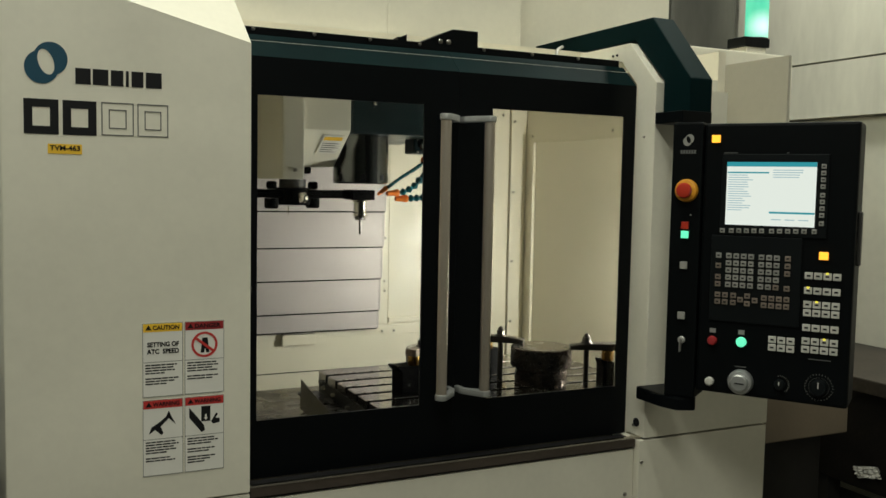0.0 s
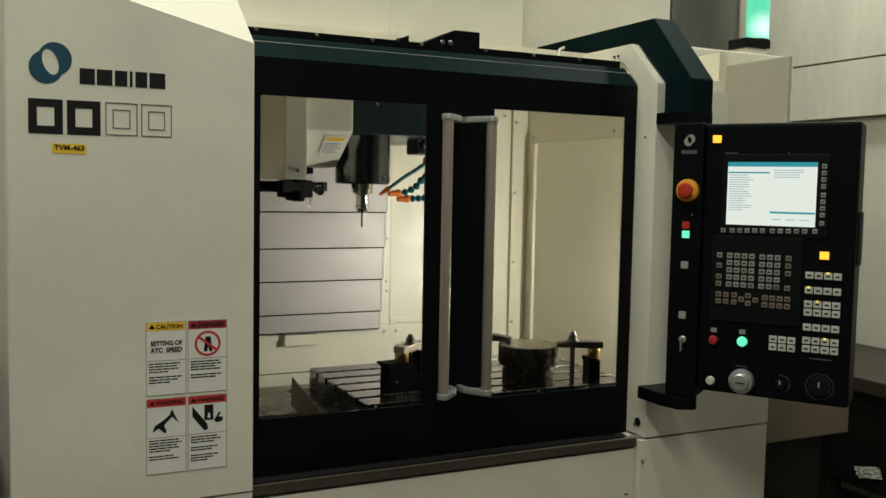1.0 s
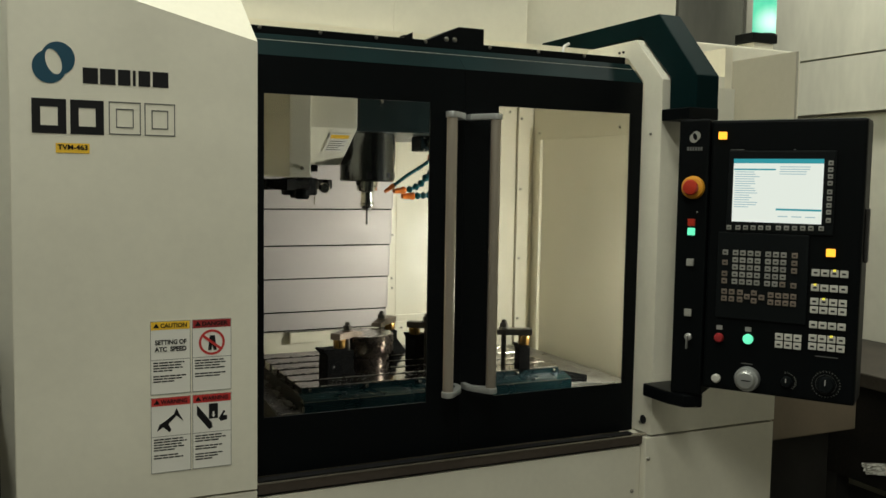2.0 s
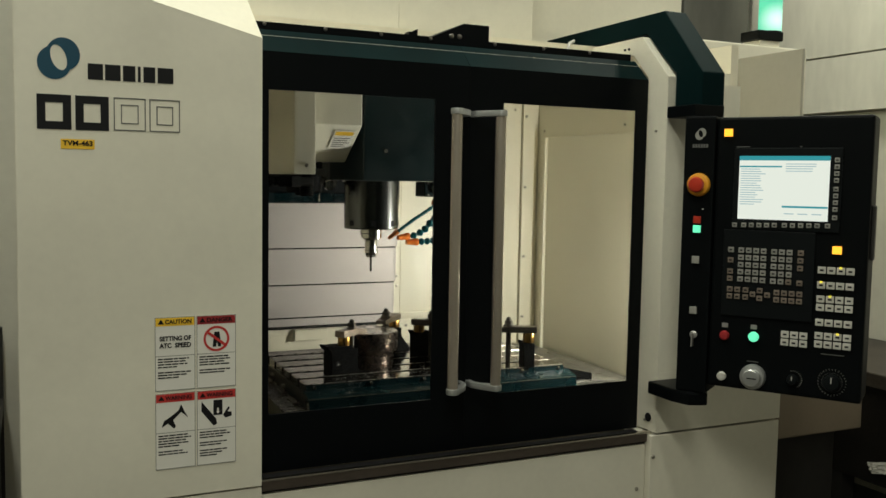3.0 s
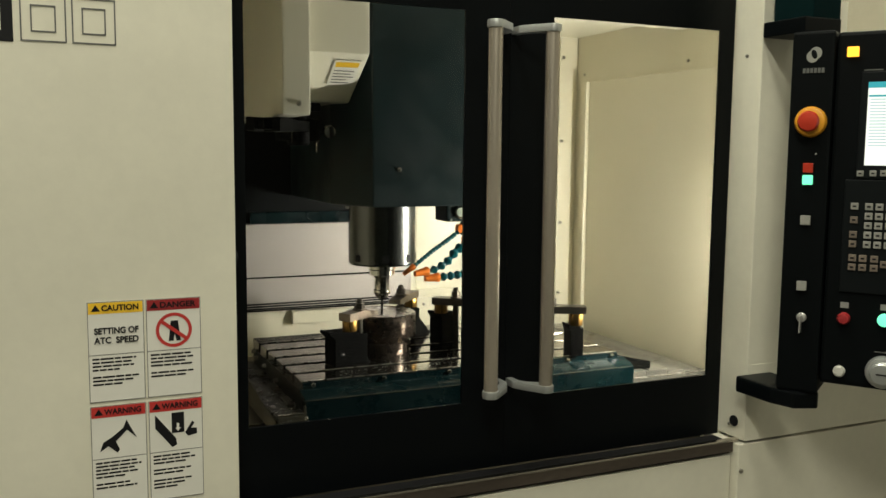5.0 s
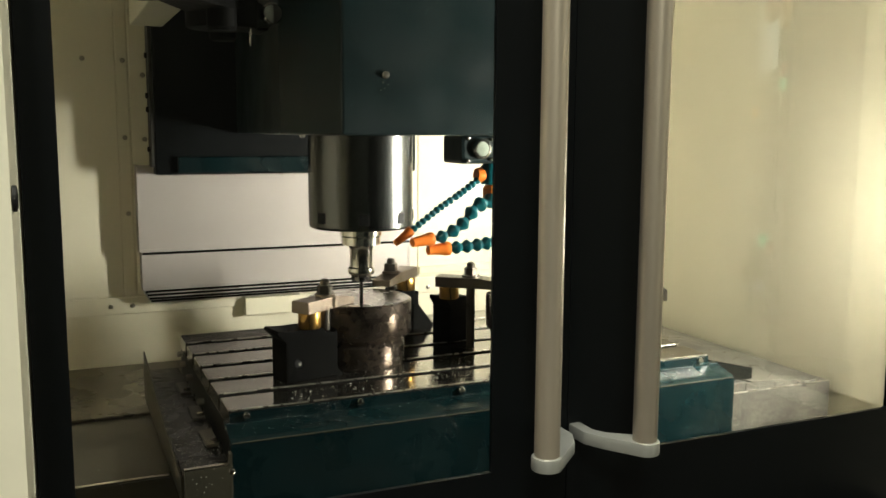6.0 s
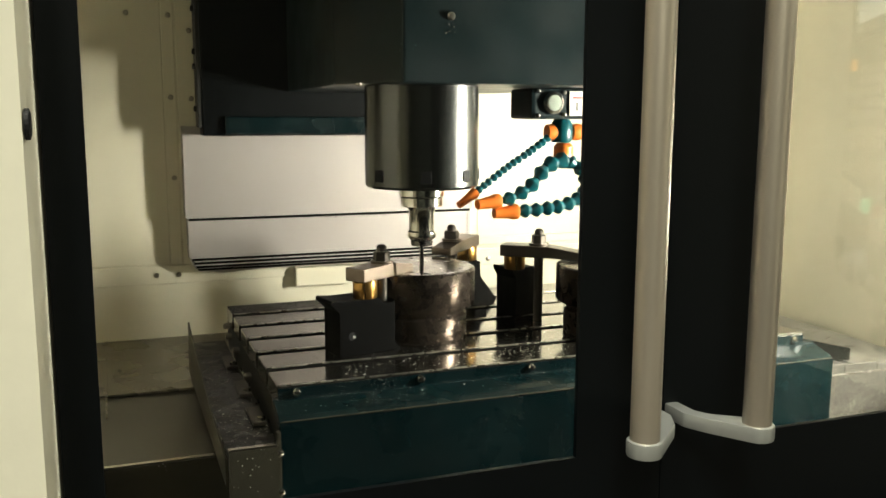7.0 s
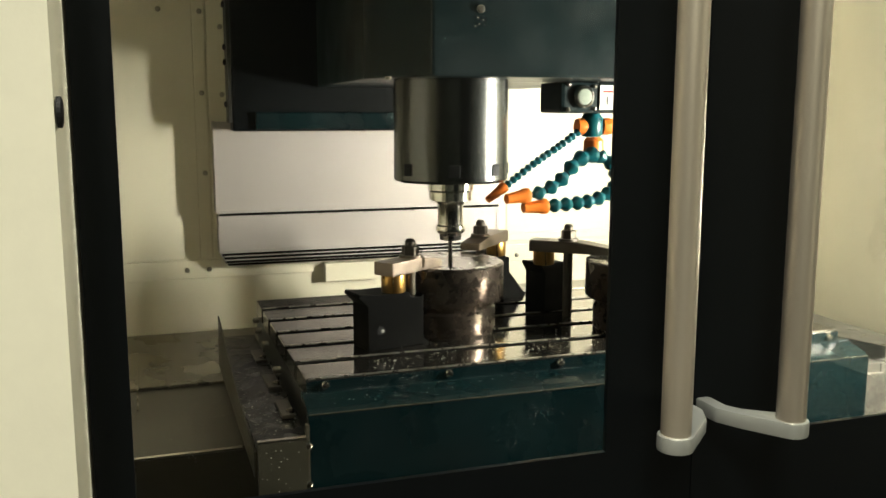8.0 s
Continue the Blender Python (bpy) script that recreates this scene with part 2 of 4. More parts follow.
def part(name, bm, material, parent, label="", local=False, smooth=False):
    """One mesh under a thing or a part; coordinates in the world, or in the thing's own space."""
    m = PLACES[parent.name]
    if not local:
        bm.transform(m.inverted())
    ob = solid(name, bm, material, smooth)
    ob.parent = parent
    PLACES[ob.name] = m
    if label:
        ob["label"] = label
    return ob


def alike(ob, name, parent, shift):
    """Another part on the same mesh, shifted in its parent's space."""
    o = new(name, ob.data)
    o.parent = parent
    o.location = shift
    return o


def box(x0, x1, y0, y1, z0, z1, bevel=0.0, bm=None):
    bm = bm or bmesh.new()
    vs = bmesh.ops.create_cube(bm, size=1)["verts"]
    for v in vs:
        v.co = Vector(((x0 + x1) / 2 + v.co.x * (x1 - x0), (y0 + y1) / 2 + v.co.y * (y1 - y0), (z0 + z1) / 2 + v.co.z * (z1 - z0)))
    if bevel:
        es = list({e for v in vs for e in v.link_edges})
        bmesh.ops.bevel(bm, geom=es, offset=bevel, segments=2, profile=0.6, affect="EDGES")
    return bm


def prism(points, axis, a, b, bevel=0.0, bm=None):
    """A polygon drawn in the plane across axis ('x': y,z; 'y': x,z; 'z': x,y), pulled from a to b."""
    bm = bm or bmesh.new()

    def at(p, h):
        return {"x": (h, p[0], p[1]), "y": (p[0], h, p[1]), "z": (p[0], p[1], h)}[axis]
    va = [bm.verts.new(at(p, a)) for p in points]
    vb = [bm.verts.new(at(p, b)) for p in points]
    n = len(points)
    fs = [bm.faces.new(va), bm.faces.new(vb[::-1])]
    for i in range(n):
        fs.append(bm.faces.new((va[i], vb[i], vb[(i + 1) % n], va[(i + 1) % n])))
    bmesh.ops.recalc_face_normals(bm, faces=fs)
    if bevel:
        es = list({e for f in fs for e in f.edges})
        bmesh.ops.bevel(bm, geom=es, offset=bevel, segments=2, profile=0.6, affect="EDGES")
    return bm


def lathe(profile, centre, axis="z", seg=40, bm=None):
    """A turned body: (radius, height) pairs round an axis through centre."""
    bm = bm or bmesh.new()
    rings = []
    c = Vector(centre)
    for r, h in profile:
        ring = []
        for i in range(seg):
            a = 2 * math.pi * i / seg
            u, w = r * math.cos(a), r * math.sin(a)
            v = {"z": (u, w, h), "y": (u, h, -w), "x": (h, u, w)}[axis]
            ring.append(bm.verts.new(c + Vector(v)))
        rings.append(ring)
    for p, q in zip(rings, rings[1:]):
        for i in range(seg):
            bm.faces.new((p[i], p[(i + 1) % seg], q[(i + 1) % seg], q[i]))
    bm.faces.new(rings[0][::-1])
    bm.faces.new(rings[-1])
    return bm


def frame_wall(x0, x1, z0, z1, y0, y1, holes):
    """A wall in the x-z plane with rectangular holes (x0, x1, z0, z1) side by side."""
    bm = bmesh.new()
    xs = x0
    for hx0, hx1, hz0, hz1 in holes:
        box(xs, hx0, y0, y1, z0, z1, bm=bm)
        box(hx0, hx1, y0, y1, z0, hz0, bm=bm)
        box(hx0, hx1, y0, y1, hz1, z1, bm=bm)
        xs = hx1
    box(xs, x1, y0, y1, z0, z1, bm=bm)
    bmesh.ops.remove_doubles(bm, verts=bm.verts, dist=0.0002)
    return bm


def letters(text, x, y, z, height, material, parent, face_yaw=0.0, local=False, width=None, name="lettering"):
    """Words set upright, facing -y, with their lower left corner at x, y, z."""
    cu = bpy.data.curves.new(name, "FONT")
    cu.body, cu.size, cu.extrude, cu.offset = text, height / 0.72, 0.0004, height * 0.042
    tmp = bpy.data.objects.new("tmp", cu)
    me = bpy.data.meshes.new_from_object(tmp)
    bpy.data.objects.remove(tmp)
    bm = bmesh.new()
    bm.from_mesh(me)
    bpy.data.meshes.remove(me)
    if width:
        x1 = max(v.co.x for v in bm.verts)
        for v in bm.verts:
            v.co.x *= width / x1
    bm.transform(pose(x, y, z, 90, 0, face_yaw))
    return part(name, bm, material, parent, "", local)

# ---- the shop ----
setting("floor", box(-4.0, 5.2, -5.0, 4.2, -0.12, 0.0), CONCRETE, "dark oily concrete shop floor")
# Ceiling, south and west walls are unseen; grey keeps door reflections down.
setting("ceiling", box(-4.0, 5.2, -5.0, 4.2, 4.4, 4.5), WALLGREY, "unseen grey ceiling closing the shop")
setting("wall_north", box(-4.0, 4.0, 4.0, 4.2, 0, 4.4), WALL, "pale painted shop wall behind the machine")
setting("wall_south", box(-4.0, 4.2, -5.2, -5.0, 0, 4.4), WALLGREY, "unseen plain grey wall closing the shop")
setting("wall_west", box(-4.2, -4.0, -5.0, 4.0, 0, 4.4), WALLGREY, "unseen plain grey wall closing the shop")
east = bmesh.new()
box(4.0, 4.2, -5.0, 4.0, 0, 1.93, bm=east)
setting("wall_east", east, WALL, "stained pale lower shop wall")
east = bmesh.new()
box(3.955, 4.2, -5.0, 1.9, 1.94, 2.226, bm=east)
box(3.955, 4.2, -5.0, 1.9, 2.236, 4.4, bm=east)
box(4.0, 4.2, 1.9, 4.0, 1.94, 4.4, bm=east)
box(4.03, 4.2, -5.0, 1.9, 1.93, 2.24, bm=east)
setting("trim", east, WALLSTAIN, "pale wall panels with an open joint and an overhanging lower lip")
# Unseen fittings placed over each of the four shop lamps.
for x, y in ((0.6, -0.5), (-0.5, -3.5), (3.3, 0.4), (-1.2, 0.9)):
    fx = thing("ceiling_light", (x, y, 4.30), "long white ceiling light fitting, placed out of view", "light", "shop lights")
    part("housing", box(x - 0.2, x + 0.2, y - 1.35, y + 1.35, 4.30, 4.398, 0.01), WHITE, fx)

# dark block added along the east wall in place of dark floor and clutter
ledge = thing("dark_floor_block", (3.5, 0.6, 0), "long dark block standing in for the dark floor along the pale wall", "bench")
part("top", box(3.25, 3.98, -1.4, 2.6, 0.72, 0.78, 0.006), BROWNTOP, ledge)
part("apron", box(3.30, 3.96, -1.38, 2.58, 0.30, 0.718, 0.004), SHADEBLACK, ledge)
for yy in (-1.3, 0.6, 2.5):
    part("leg", box(3.32, 3.40, yy - 0.04, yy + 0.04, 0.0, 0.30, 0.004), DARKMETAL, ledge)
# Pale cloth added in place of a pale spot on the floor.
rag = thing("rag", (3.285, 0.335, 0.36), "crumpled pale rag standing in for a pale spot on the dark floor", "rag")
bm = bmesh.new()
bmesh.ops.create_grid(bm, x_segments=14, y_segments=10, size=0.5)
for v in bm.verts:
    v.co = Vector((3.290 - 0.03 * abs(noise.noise(v.co * 5)), 0.335 + v.co.x * 0.12 + 0.02 * v.co.y, 0.385 + v.co.y * 0.045 - 0.03 * v.co.x))
part("cloth", bm, WHITE, rag, smooth=True)

# Blotchy dark box added in place of a blurred dark smudge.
pc = thing("dark_upright", (3.62, 2.15, 0), "dark blotchy upright box standing in for a dark smudge on the pale wall", "column")
part("shaft", box(3.42, 3.90, 1.86, 2.72, 0.0, 4.39, 0.02), SMUDGE, pc)

# clutter behind the left corner of the machine
setting("partition", box(-2.4, 0.05, 2.02, 2.10, 0, 3.2), WALL, "pale stained partition behind the machine")
rack = thing("scrap_rack", (-0.25, 1.6, 0), "dark steel rack heaped with scrap and chips", "rack")
part("shelf", box(-0.75, -0.02, 1.35, 1.95, 0.56, 0.60, 0.004), DARKMETAL, rack)
part("back_board", box(-0.75, -0.02, 1.93, 1.96, 0.60, 0.90, 0.004), DARKMETAL, rack)
for xx in (-0.73, -0.06):
    for yy in (1.37, 1.91):
        part("leg", box(xx, xx + 0.04, yy, yy + 0.04, 0.0, 0.56, 0.003), DARKMETAL, rack)
random.seed(5)
for i in range(16):
    bx, by = random.uniform(-0.55, -0.1), random.uniform(1.42, 1.82)
    s = random.uniform(0.03, 0.07)
    ch = thing("metal_offcut", (bx, by, 0.60), "small rusty metal offcut lying on the rack", "scrap", "offcuts", random.uniform(0, 180))
    part("body", box(-s, s, -s * 0.6, s * 0.6, 0, s * random.uniform(0.4, 1.2), 0.006), RUBBLE, ch, local=True)

# ---- machine enclosure ----
mc = thing("milling_machine", (1.1, 0.6, 0), "cream enamelled machining centre with black doors, standing on the shop floor", "machine")
# cabinet beside the doors
FX0, FX1, FY = 0.068, 0.598, -0.09
bm = prism([(FX0, 0.80), (FX1, 0.80), (FX1, 1.868), (FX0, 2.0)], "y", FY, 0.06)
for v in bm.verts:
    if v.co.y < FY + 0.001 and v.co.x > FX1 - 0.001:
        v.co.x -= 0.0055
part("front_panel", bm, CREAM, mc, "plain cream sheet-metal front panel with stickers")
bm = bmesh.new()
vs = [bm.verts.new(p) for p in ((FX0, FY - 0.0004, 2.0004), (FX1 - 0.0055, FY - 0.0004, 1.8684), (FX1 - 0.03, 0.10, 2.06), (FX0, 0.10, 2.20), (FX0, 0.13, 2.0), (FX1 - 0.03, 0.13, 1.87))]
for f in ((0, 1, 2, 3), (2, 3, 4, 5)):
    bm.faces.new([vs[i] for i in f])
bmesh.ops.recalc_face_normals(bm, faces=bm.faces)
bmesh.ops.solidify(bm, geom=bm.faces[:], thickness=0.002)
part("sloping_cover", bm, CREAM, mc)
part("lower_panel", box(FX0, FX1 - 0.004, FY + 0.004, 0.06, 0.06, 0.794, 0.003), CREAM, mc)
part("side_panel", box(FX0 - 0.004, FX0 + 0.02, 0.062, 1.30, 0.06, 1.985), CREAM, mc)
# the right-hand cabinet
part("pillar", prism([(FY, 0.806), (FY, 1.856), (0.04, 1.985), (0.632, 1.985), (0.632, 1.932), (0.078, 1.932), (0.0, 1.856), (0.0, 0.806)], "x", 1.772, 1.90, 0.003), CREAM, mc, "cream corner pillar with a chamfered top")
part("side_panel", box(1.7725, 2.262, FY - 0.0008, 0.045, 0.806, 0.988), CREAM, mc)
part("lower_panel", box(1.757, 2.262, FY, 0.045, 0.06, 0.799, 0.003), CREAM, mc)
part("lower_panel", box(0.5985, 1.7555, -0.066, 0.05, 0.06, 0.768, 0.003), CREAM, mc)
part("sill", box(0.5985, 1.7565, -0.072, -0.0595, 0.777, 0.802, 0.002), RAIL, mc, "worn brown steel door sill")
part("sill_track", box(0.5985, 1.7565, -0.059, -0.001, 0.770, 0.797), INK, mc)
# Bright strip puts the sill's lit top edge into its colour.
part("sill_edge", box(0.5985, 1.7715, -0.074, -0.0595, 0.8025, 0.8075, 0.001), RAILTOP, mc)
# Unseen backing, added to stop lamp light leaking past the door's edge.
part("pillar_back", box(1.7722, 2.129, 0.001, 0.0495, 0.80, 1.855), CREAM, mc)
# Unseen strip, added against the same leak at the left edge.
part("door_post", box(0.5985, 0.620, 0.039, 0.0605, 0.80, 1.86), BLACK, mc)
part("plinth", box(0.10, 2.22, -0.02, 1.25, 0.0, 0.058), DARKMETAL, mc)


def screw(parent, x, y, z, r=0.006, axis="y", sign=-1, material=SCREW):
    prof = [(r, 0.0), (r, sign * 0.0025), (r * 0.72, sign * 0.0045), (r * 0.3, sign * 0.005)]
    return part("screw", lathe(prof, (x, y, z), axis, 12), material, parent, smooth=True)


for z in (0.735, 0.40):
    screw(mc, 1.766, FY, z, 0.006)
screw(mc, 1.728, -0.066, 0.634, 0.006)
screw(mc, 1.7715, -0.04, 0.835, 0.004, "x", -1)
screw(mc, 1.7715, -0.045, 1.70, 0.004, "x", -1)
for yy in (0.10, 0.12):
    screw(mc, 1.7715, yy, 1.955, 0.004, "x", -1, INK)
part("plug", lathe([(0.013, 0), (0.013, -0.003), (0.010, -0.004)], (1.7715, -0.055, 0.846), "x", 20), INK, mc)

part("plug", lathe([(0.011, 0), (0.011, 0.003), (0.008, 0.004)], (FX1 - 0.0044, -0.078, 1.287), "x", 20), INK, mc, "small black plug")

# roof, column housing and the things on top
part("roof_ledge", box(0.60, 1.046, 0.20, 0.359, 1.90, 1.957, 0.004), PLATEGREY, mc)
part("roof", box(0.60, 2.13, 0.05, 0.633, 1.862, 1.898), CREAM, mc)
part("column_housing", box(0.064, 1.113, 0.36, 1.30, 1.99, 3.4, 0.004), CREAM, mc)
part("column_housing", box(1.116, 1.585, 0.372, 1.30, 1.902, 3.4, 0.004), CREAM, mc)
part("column_housing", box(1.5855, 2.402, 0.634, 1.30, 1.902, 3.4, 0.004), CREAM, mc)
part("rear_housing", box(2.20, 3.138, 0.70, 1.45, 0.10, 2.13, 0.006), CREAM, mc)
# Shade of this left-facing plate is put into its greyer colour.
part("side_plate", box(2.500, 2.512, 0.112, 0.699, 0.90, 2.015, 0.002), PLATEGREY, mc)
part("tank", box(2.30, 2.866, 0.10, 0.52, 0.66, 0.96, 0.006), TANKPAINT, mc)
part("tank_stand", box(2.36, 2.80, 0.16, 0.50, 0.0, 0.658, 0.004), DARKMETAL, mc)
bm = prism([(1.104, 1.916), (1.104, 1.938), (1.205, 1.983), (1.284, 1.983), (1.284, 1.916)], "y", 0.095, 0.21, 0.003)
part("door_drive_cover", bm, BLACK, mc, "black metal cover over the door drive")
for xx in (1.165, 1.19):
    screw(mc, xx, 0.0945, 1.945, 0.007)
bm = prism([(1.040, 1.918), (1.066, 1.918), (1.066, 1.957), (1.048, 1.948), (1.040, 1.948)], "y", 0.10, 0.13)
part("latch_bracket", bm, BLACK, mc)

# overhead arm that carries the operator panel
arm = [(0.620, 1.992), (0.620, 2.052), (-0.037, 2.052), (-0.213, 1.858), (-0.213, 1.742), (-0.10, 1.742), (-0.10, 1.862), (0.042, 1.995)]
part("pendant_arm", prism(arm, "x", 1.792, 1.872, 0.004), TEALBLACK, mc, "dark overhead arm with a sloping nose")
part("arm_foot", box(1.768, 1.873, -0.2145, -0.095, 1.735, 1.768, 0.003), BLACK, mc)
part("arm_base", prism([(1.735, -0.092), (1.735, -0.20), (1.75, -0.255), (1.80, -0.275), (1.83, -0.24), (1.84, -0.092)], "z", 0.930, 0.968, 0.006), BLACK, mc)
cu = bpy.data.curves.new("hose", "CURVE")
cu.dimensions, cu.bevel_depth, cu.bevel_resolution = "3D", 0.005, 3
sp = cu.splines.new("BEZIER")
sp.bezier_points.add(2)
for p, co in zip(sp.bezier_points, ((1.60, 0.17, 1.91), (1.615, 0.20, 1.965), (1.66, 0.24, 1.99))):
    p.co, p.handle_left_type, p.handle_right_type = co, "AUTO", "AUTO"
tmp = bpy.data.objects.new("tmp", cu)
me = bpy.data.meshes.new_from_object(tmp)
bpy.data.objects.remove(tmp)
bm = bmesh.new()
bm.from_mesh(me)
part("conduit", bm, PLATE, mc, "grey metal conduit")

# inside of the work space
YB = 1.25
part("back_wall", box(0.09, 2.15, YB, YB + 0.03, 0.55, 1.99), INNER, mc, "cream inner back wall with screws")
part("inner_wall", box(2.13, 2.16, 0.05, YB, 0.55, 1.99), INNER, mc)
part("inner_wall", box(0.0885, 0.108, 0.062, YB, 0.55, 1.99), INNER, mc)
# Unseen roof strip, added to keep shop light out of the work space.
part("inner_roof", box(0.109, 2.13, 0.30, 0.359, 1.90, 1.99), INNER, mc)
part("raised_panel", box(2.118, 2.1295, 0.08, 1.13, 0.80, 1.735, 0.004), INNER, mc)
part("upright_flange", box(2.106, 2.1295, 1.132, 1.150, 0.80, 1.735, 0.003), INNER, mc)
part("corner_strip", box(1.94, 2.045, YB - 0.014, YB - 0.001, 0.80, 1.96, 0.003), INNER, mc)
part("corner_strip", box(2.052, 2.128, YB - 0.022, YB - 0.001, 0.80, 1.96, 0.003), INNER, mc)
for z in (1.828, 1.521, 1.217, 0.95):
    screw(mc, 2.066, YB - 0.022, z, 0.007)
screw(mc, 2.012, YB - 0.014, 1.855, 0.006)
for y in (0.60, 1.18):
    screw(mc, 2.1295, y, 1.765, 0.006, "x", -1)
# strips beside the way cover
for x0, x1, proud in ((0.792, 0.836, 0.012), (0.764, 0.789, 0.008), (0.300, 0.7635, 0.005), (1.440, 1.484, 0.012), (1.488, 1.62, 0.005)):
    part("guard_strip", box(x0, x1, YB - proud, YB - 0.0005, 0.965, 1.89, 0.002), INNER, mc)
part("foot_strip", box(0.35, 1.95, YB - 0.006, YB - 0.0005, 0.921, 0.962, 0.002), INNER, mc)
part("ledge_strip", box(1.488, 1.935, YB - 0.016, YB - 0.0055, 0.972, 0.992, 0.003), INNER, mc)
for x, z in ((0.696, 1.496), (0.779, 1.494), (0.820, 1.463), (0.778, 1.324), (0.820, 1.321), (0.779, 1.153), (0.733, 0.941), (0.780, 0.941), (1.463, 0.936), (1.517, 0.936), (1.468, 1.146), (1.470, 1.325), (1.470, 1.105)):
    proud = 0.006 if z < 0.95 else 0.012 if 0.792 < x < 0.836 or 1.44 < x < 1.484 else 0.008 if x > 0.764 else 0.005
    screw(mc, x, YB - proud, z, 0.0058)
part("wall_seam", box(0.11, 2.11, YB - 0.0018, YB - 0.0004, 0.786, 0.790), SLOT, mc)
part("stop_block", box(1.034, 1.17, YB - 0.030, YB - 0.007, 0.901, 0.944, 0.003), INNER, mc)
# chip pan and covers round the table
part("chip_pan", box(0.109, 2.13, 0.067, YB, 0.50, 0.56), PAN, mc)
part("side_pan", prism([(0.109, 0.786), (0.62, 0.786), (0.62, 0.76), (0.109, 0.76)], "y", 0.36, YB - 0.001), PAN, mc)
for i in range(13):
    y0, y1 = 0.30 + i * 0.0727, 0.30 + (i + 1) * 0.0727
    part("pan_plate", box(1.70, 2.117, y0, y1 - 0.004, 0.640 + 0.002 * (i % 2), 0.680 + 0.003 * math.sin(i * 1.7)), PANLIGHT, mc)
part("front_lip", box(0.109, 2.13, 0.051, 0.066, 0.56, 0.80), PAN, mc)
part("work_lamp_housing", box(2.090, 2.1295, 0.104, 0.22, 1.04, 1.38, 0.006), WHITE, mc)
# Unseen sheet, added to keep the work lamp off the door handles.
part("lamp_hood", box(1.880, 2.1295, 0.096, 0.100, 1.02, 1.40, 0.001), INNER, mc, "added unseen cream sheet keeping work lamp light off the handles")

# markings on the cabinet
yl = FY - 0.0012


def ring(cx, cz, rx, rz, hx, hz, hrx, hrz, tilt, lobe=0.0):
    bm = bmesh.new()
    n = 48
    o, i_ = [], []
    for k in range(n):
        a = 2 * math.pi * k / n
        u, w = math.cos(a), math.sin(a)
        dot = abs(lobe * (u + w))
        far = dot + math.sqrt(dot * dot - 2 * lobe * lobe + 1.0)
        o.append(bm.verts.new((cx + rx * far * u, yl, cz + rz * far * w)))
        u, w = hrx * math.cos(a), hrz * math.sin(a)
        i_.append(bm.verts.new((cx + hx + u * math.cos(tilt) - w * math.sin(tilt), yl, cz + hz + u * math.sin(tilt) + w * math.cos(tilt))))
    for k in range(n):
        bm.faces.new((o[k], o[(k + 1) % n], i_[(k + 1) % n], i_[k]))
    return bm


part("emblem", ring(0.1545, 1.7905, 0.0335, 0.0350, 0.0, 0.002, 0.0150, 0.0275, 0.30, 0.27), LOGOTEAL, mc, "teal ring emblem")
for x0, x1 in ((0.212, 0.243), (0.247, 0.279), (0.284, 0.310), (0.315, 0.321), (0.327, 0.352), (0.357, 0.391)):
    part("name_bar", box(x0, x1, yl, FY - 0.0002, 1.750, 1.784), INK, mc)


def outline(x0, x1, z0, z1, w, material, name):
    bm = bmesh.new()
    box(x0, x1, yl, FY - 0.0002, z1 - w, z1, bm=bm)
    box(x0, x1, yl, FY - 0.0002, z0, z0 + w, bm=bm)
    box(x0, x0 + w, yl, FY - 0.0002, z0 + w, z1 - w, bm=bm)
    box(x1 - w, x1, yl, FY - 0.0002, z0 + w, z1 - w, bm=bm)
    return part(name, bm, material, mc)


outline(0.110, 0.178, 1.640, 1.714, 0.017, INK, "model_bar")
outline(0.186, 0.254, 1.640, 1.714, 0.017, INK, "model_bar")
for x0, x1 in ((0.264, 0.331), (0.339, 0.405)):
    outline(x0, x1, 1.642, 1.714, 0.0022, GREYINK, "model_bar")
    outline(x0 + 0.015, x1 - 0.015, 1.657, 1.699, 0.0022, GREYINK, "model_bar")

tag = thing("asset_tag", (0.19, FY, 1.60), "small yellow stick-on tag with black letters, on the cream panel", "sticker")
part("backing", box(0.156, 0.224, yl, FY - 0.0003, 1.599, 1.620), YELLOW, tag)
letters("TVM-463", 0.160, yl - 0.0006, 1.6065, 0.0105, INK, tag, width=0.060)


WORDS = random.Random(8)


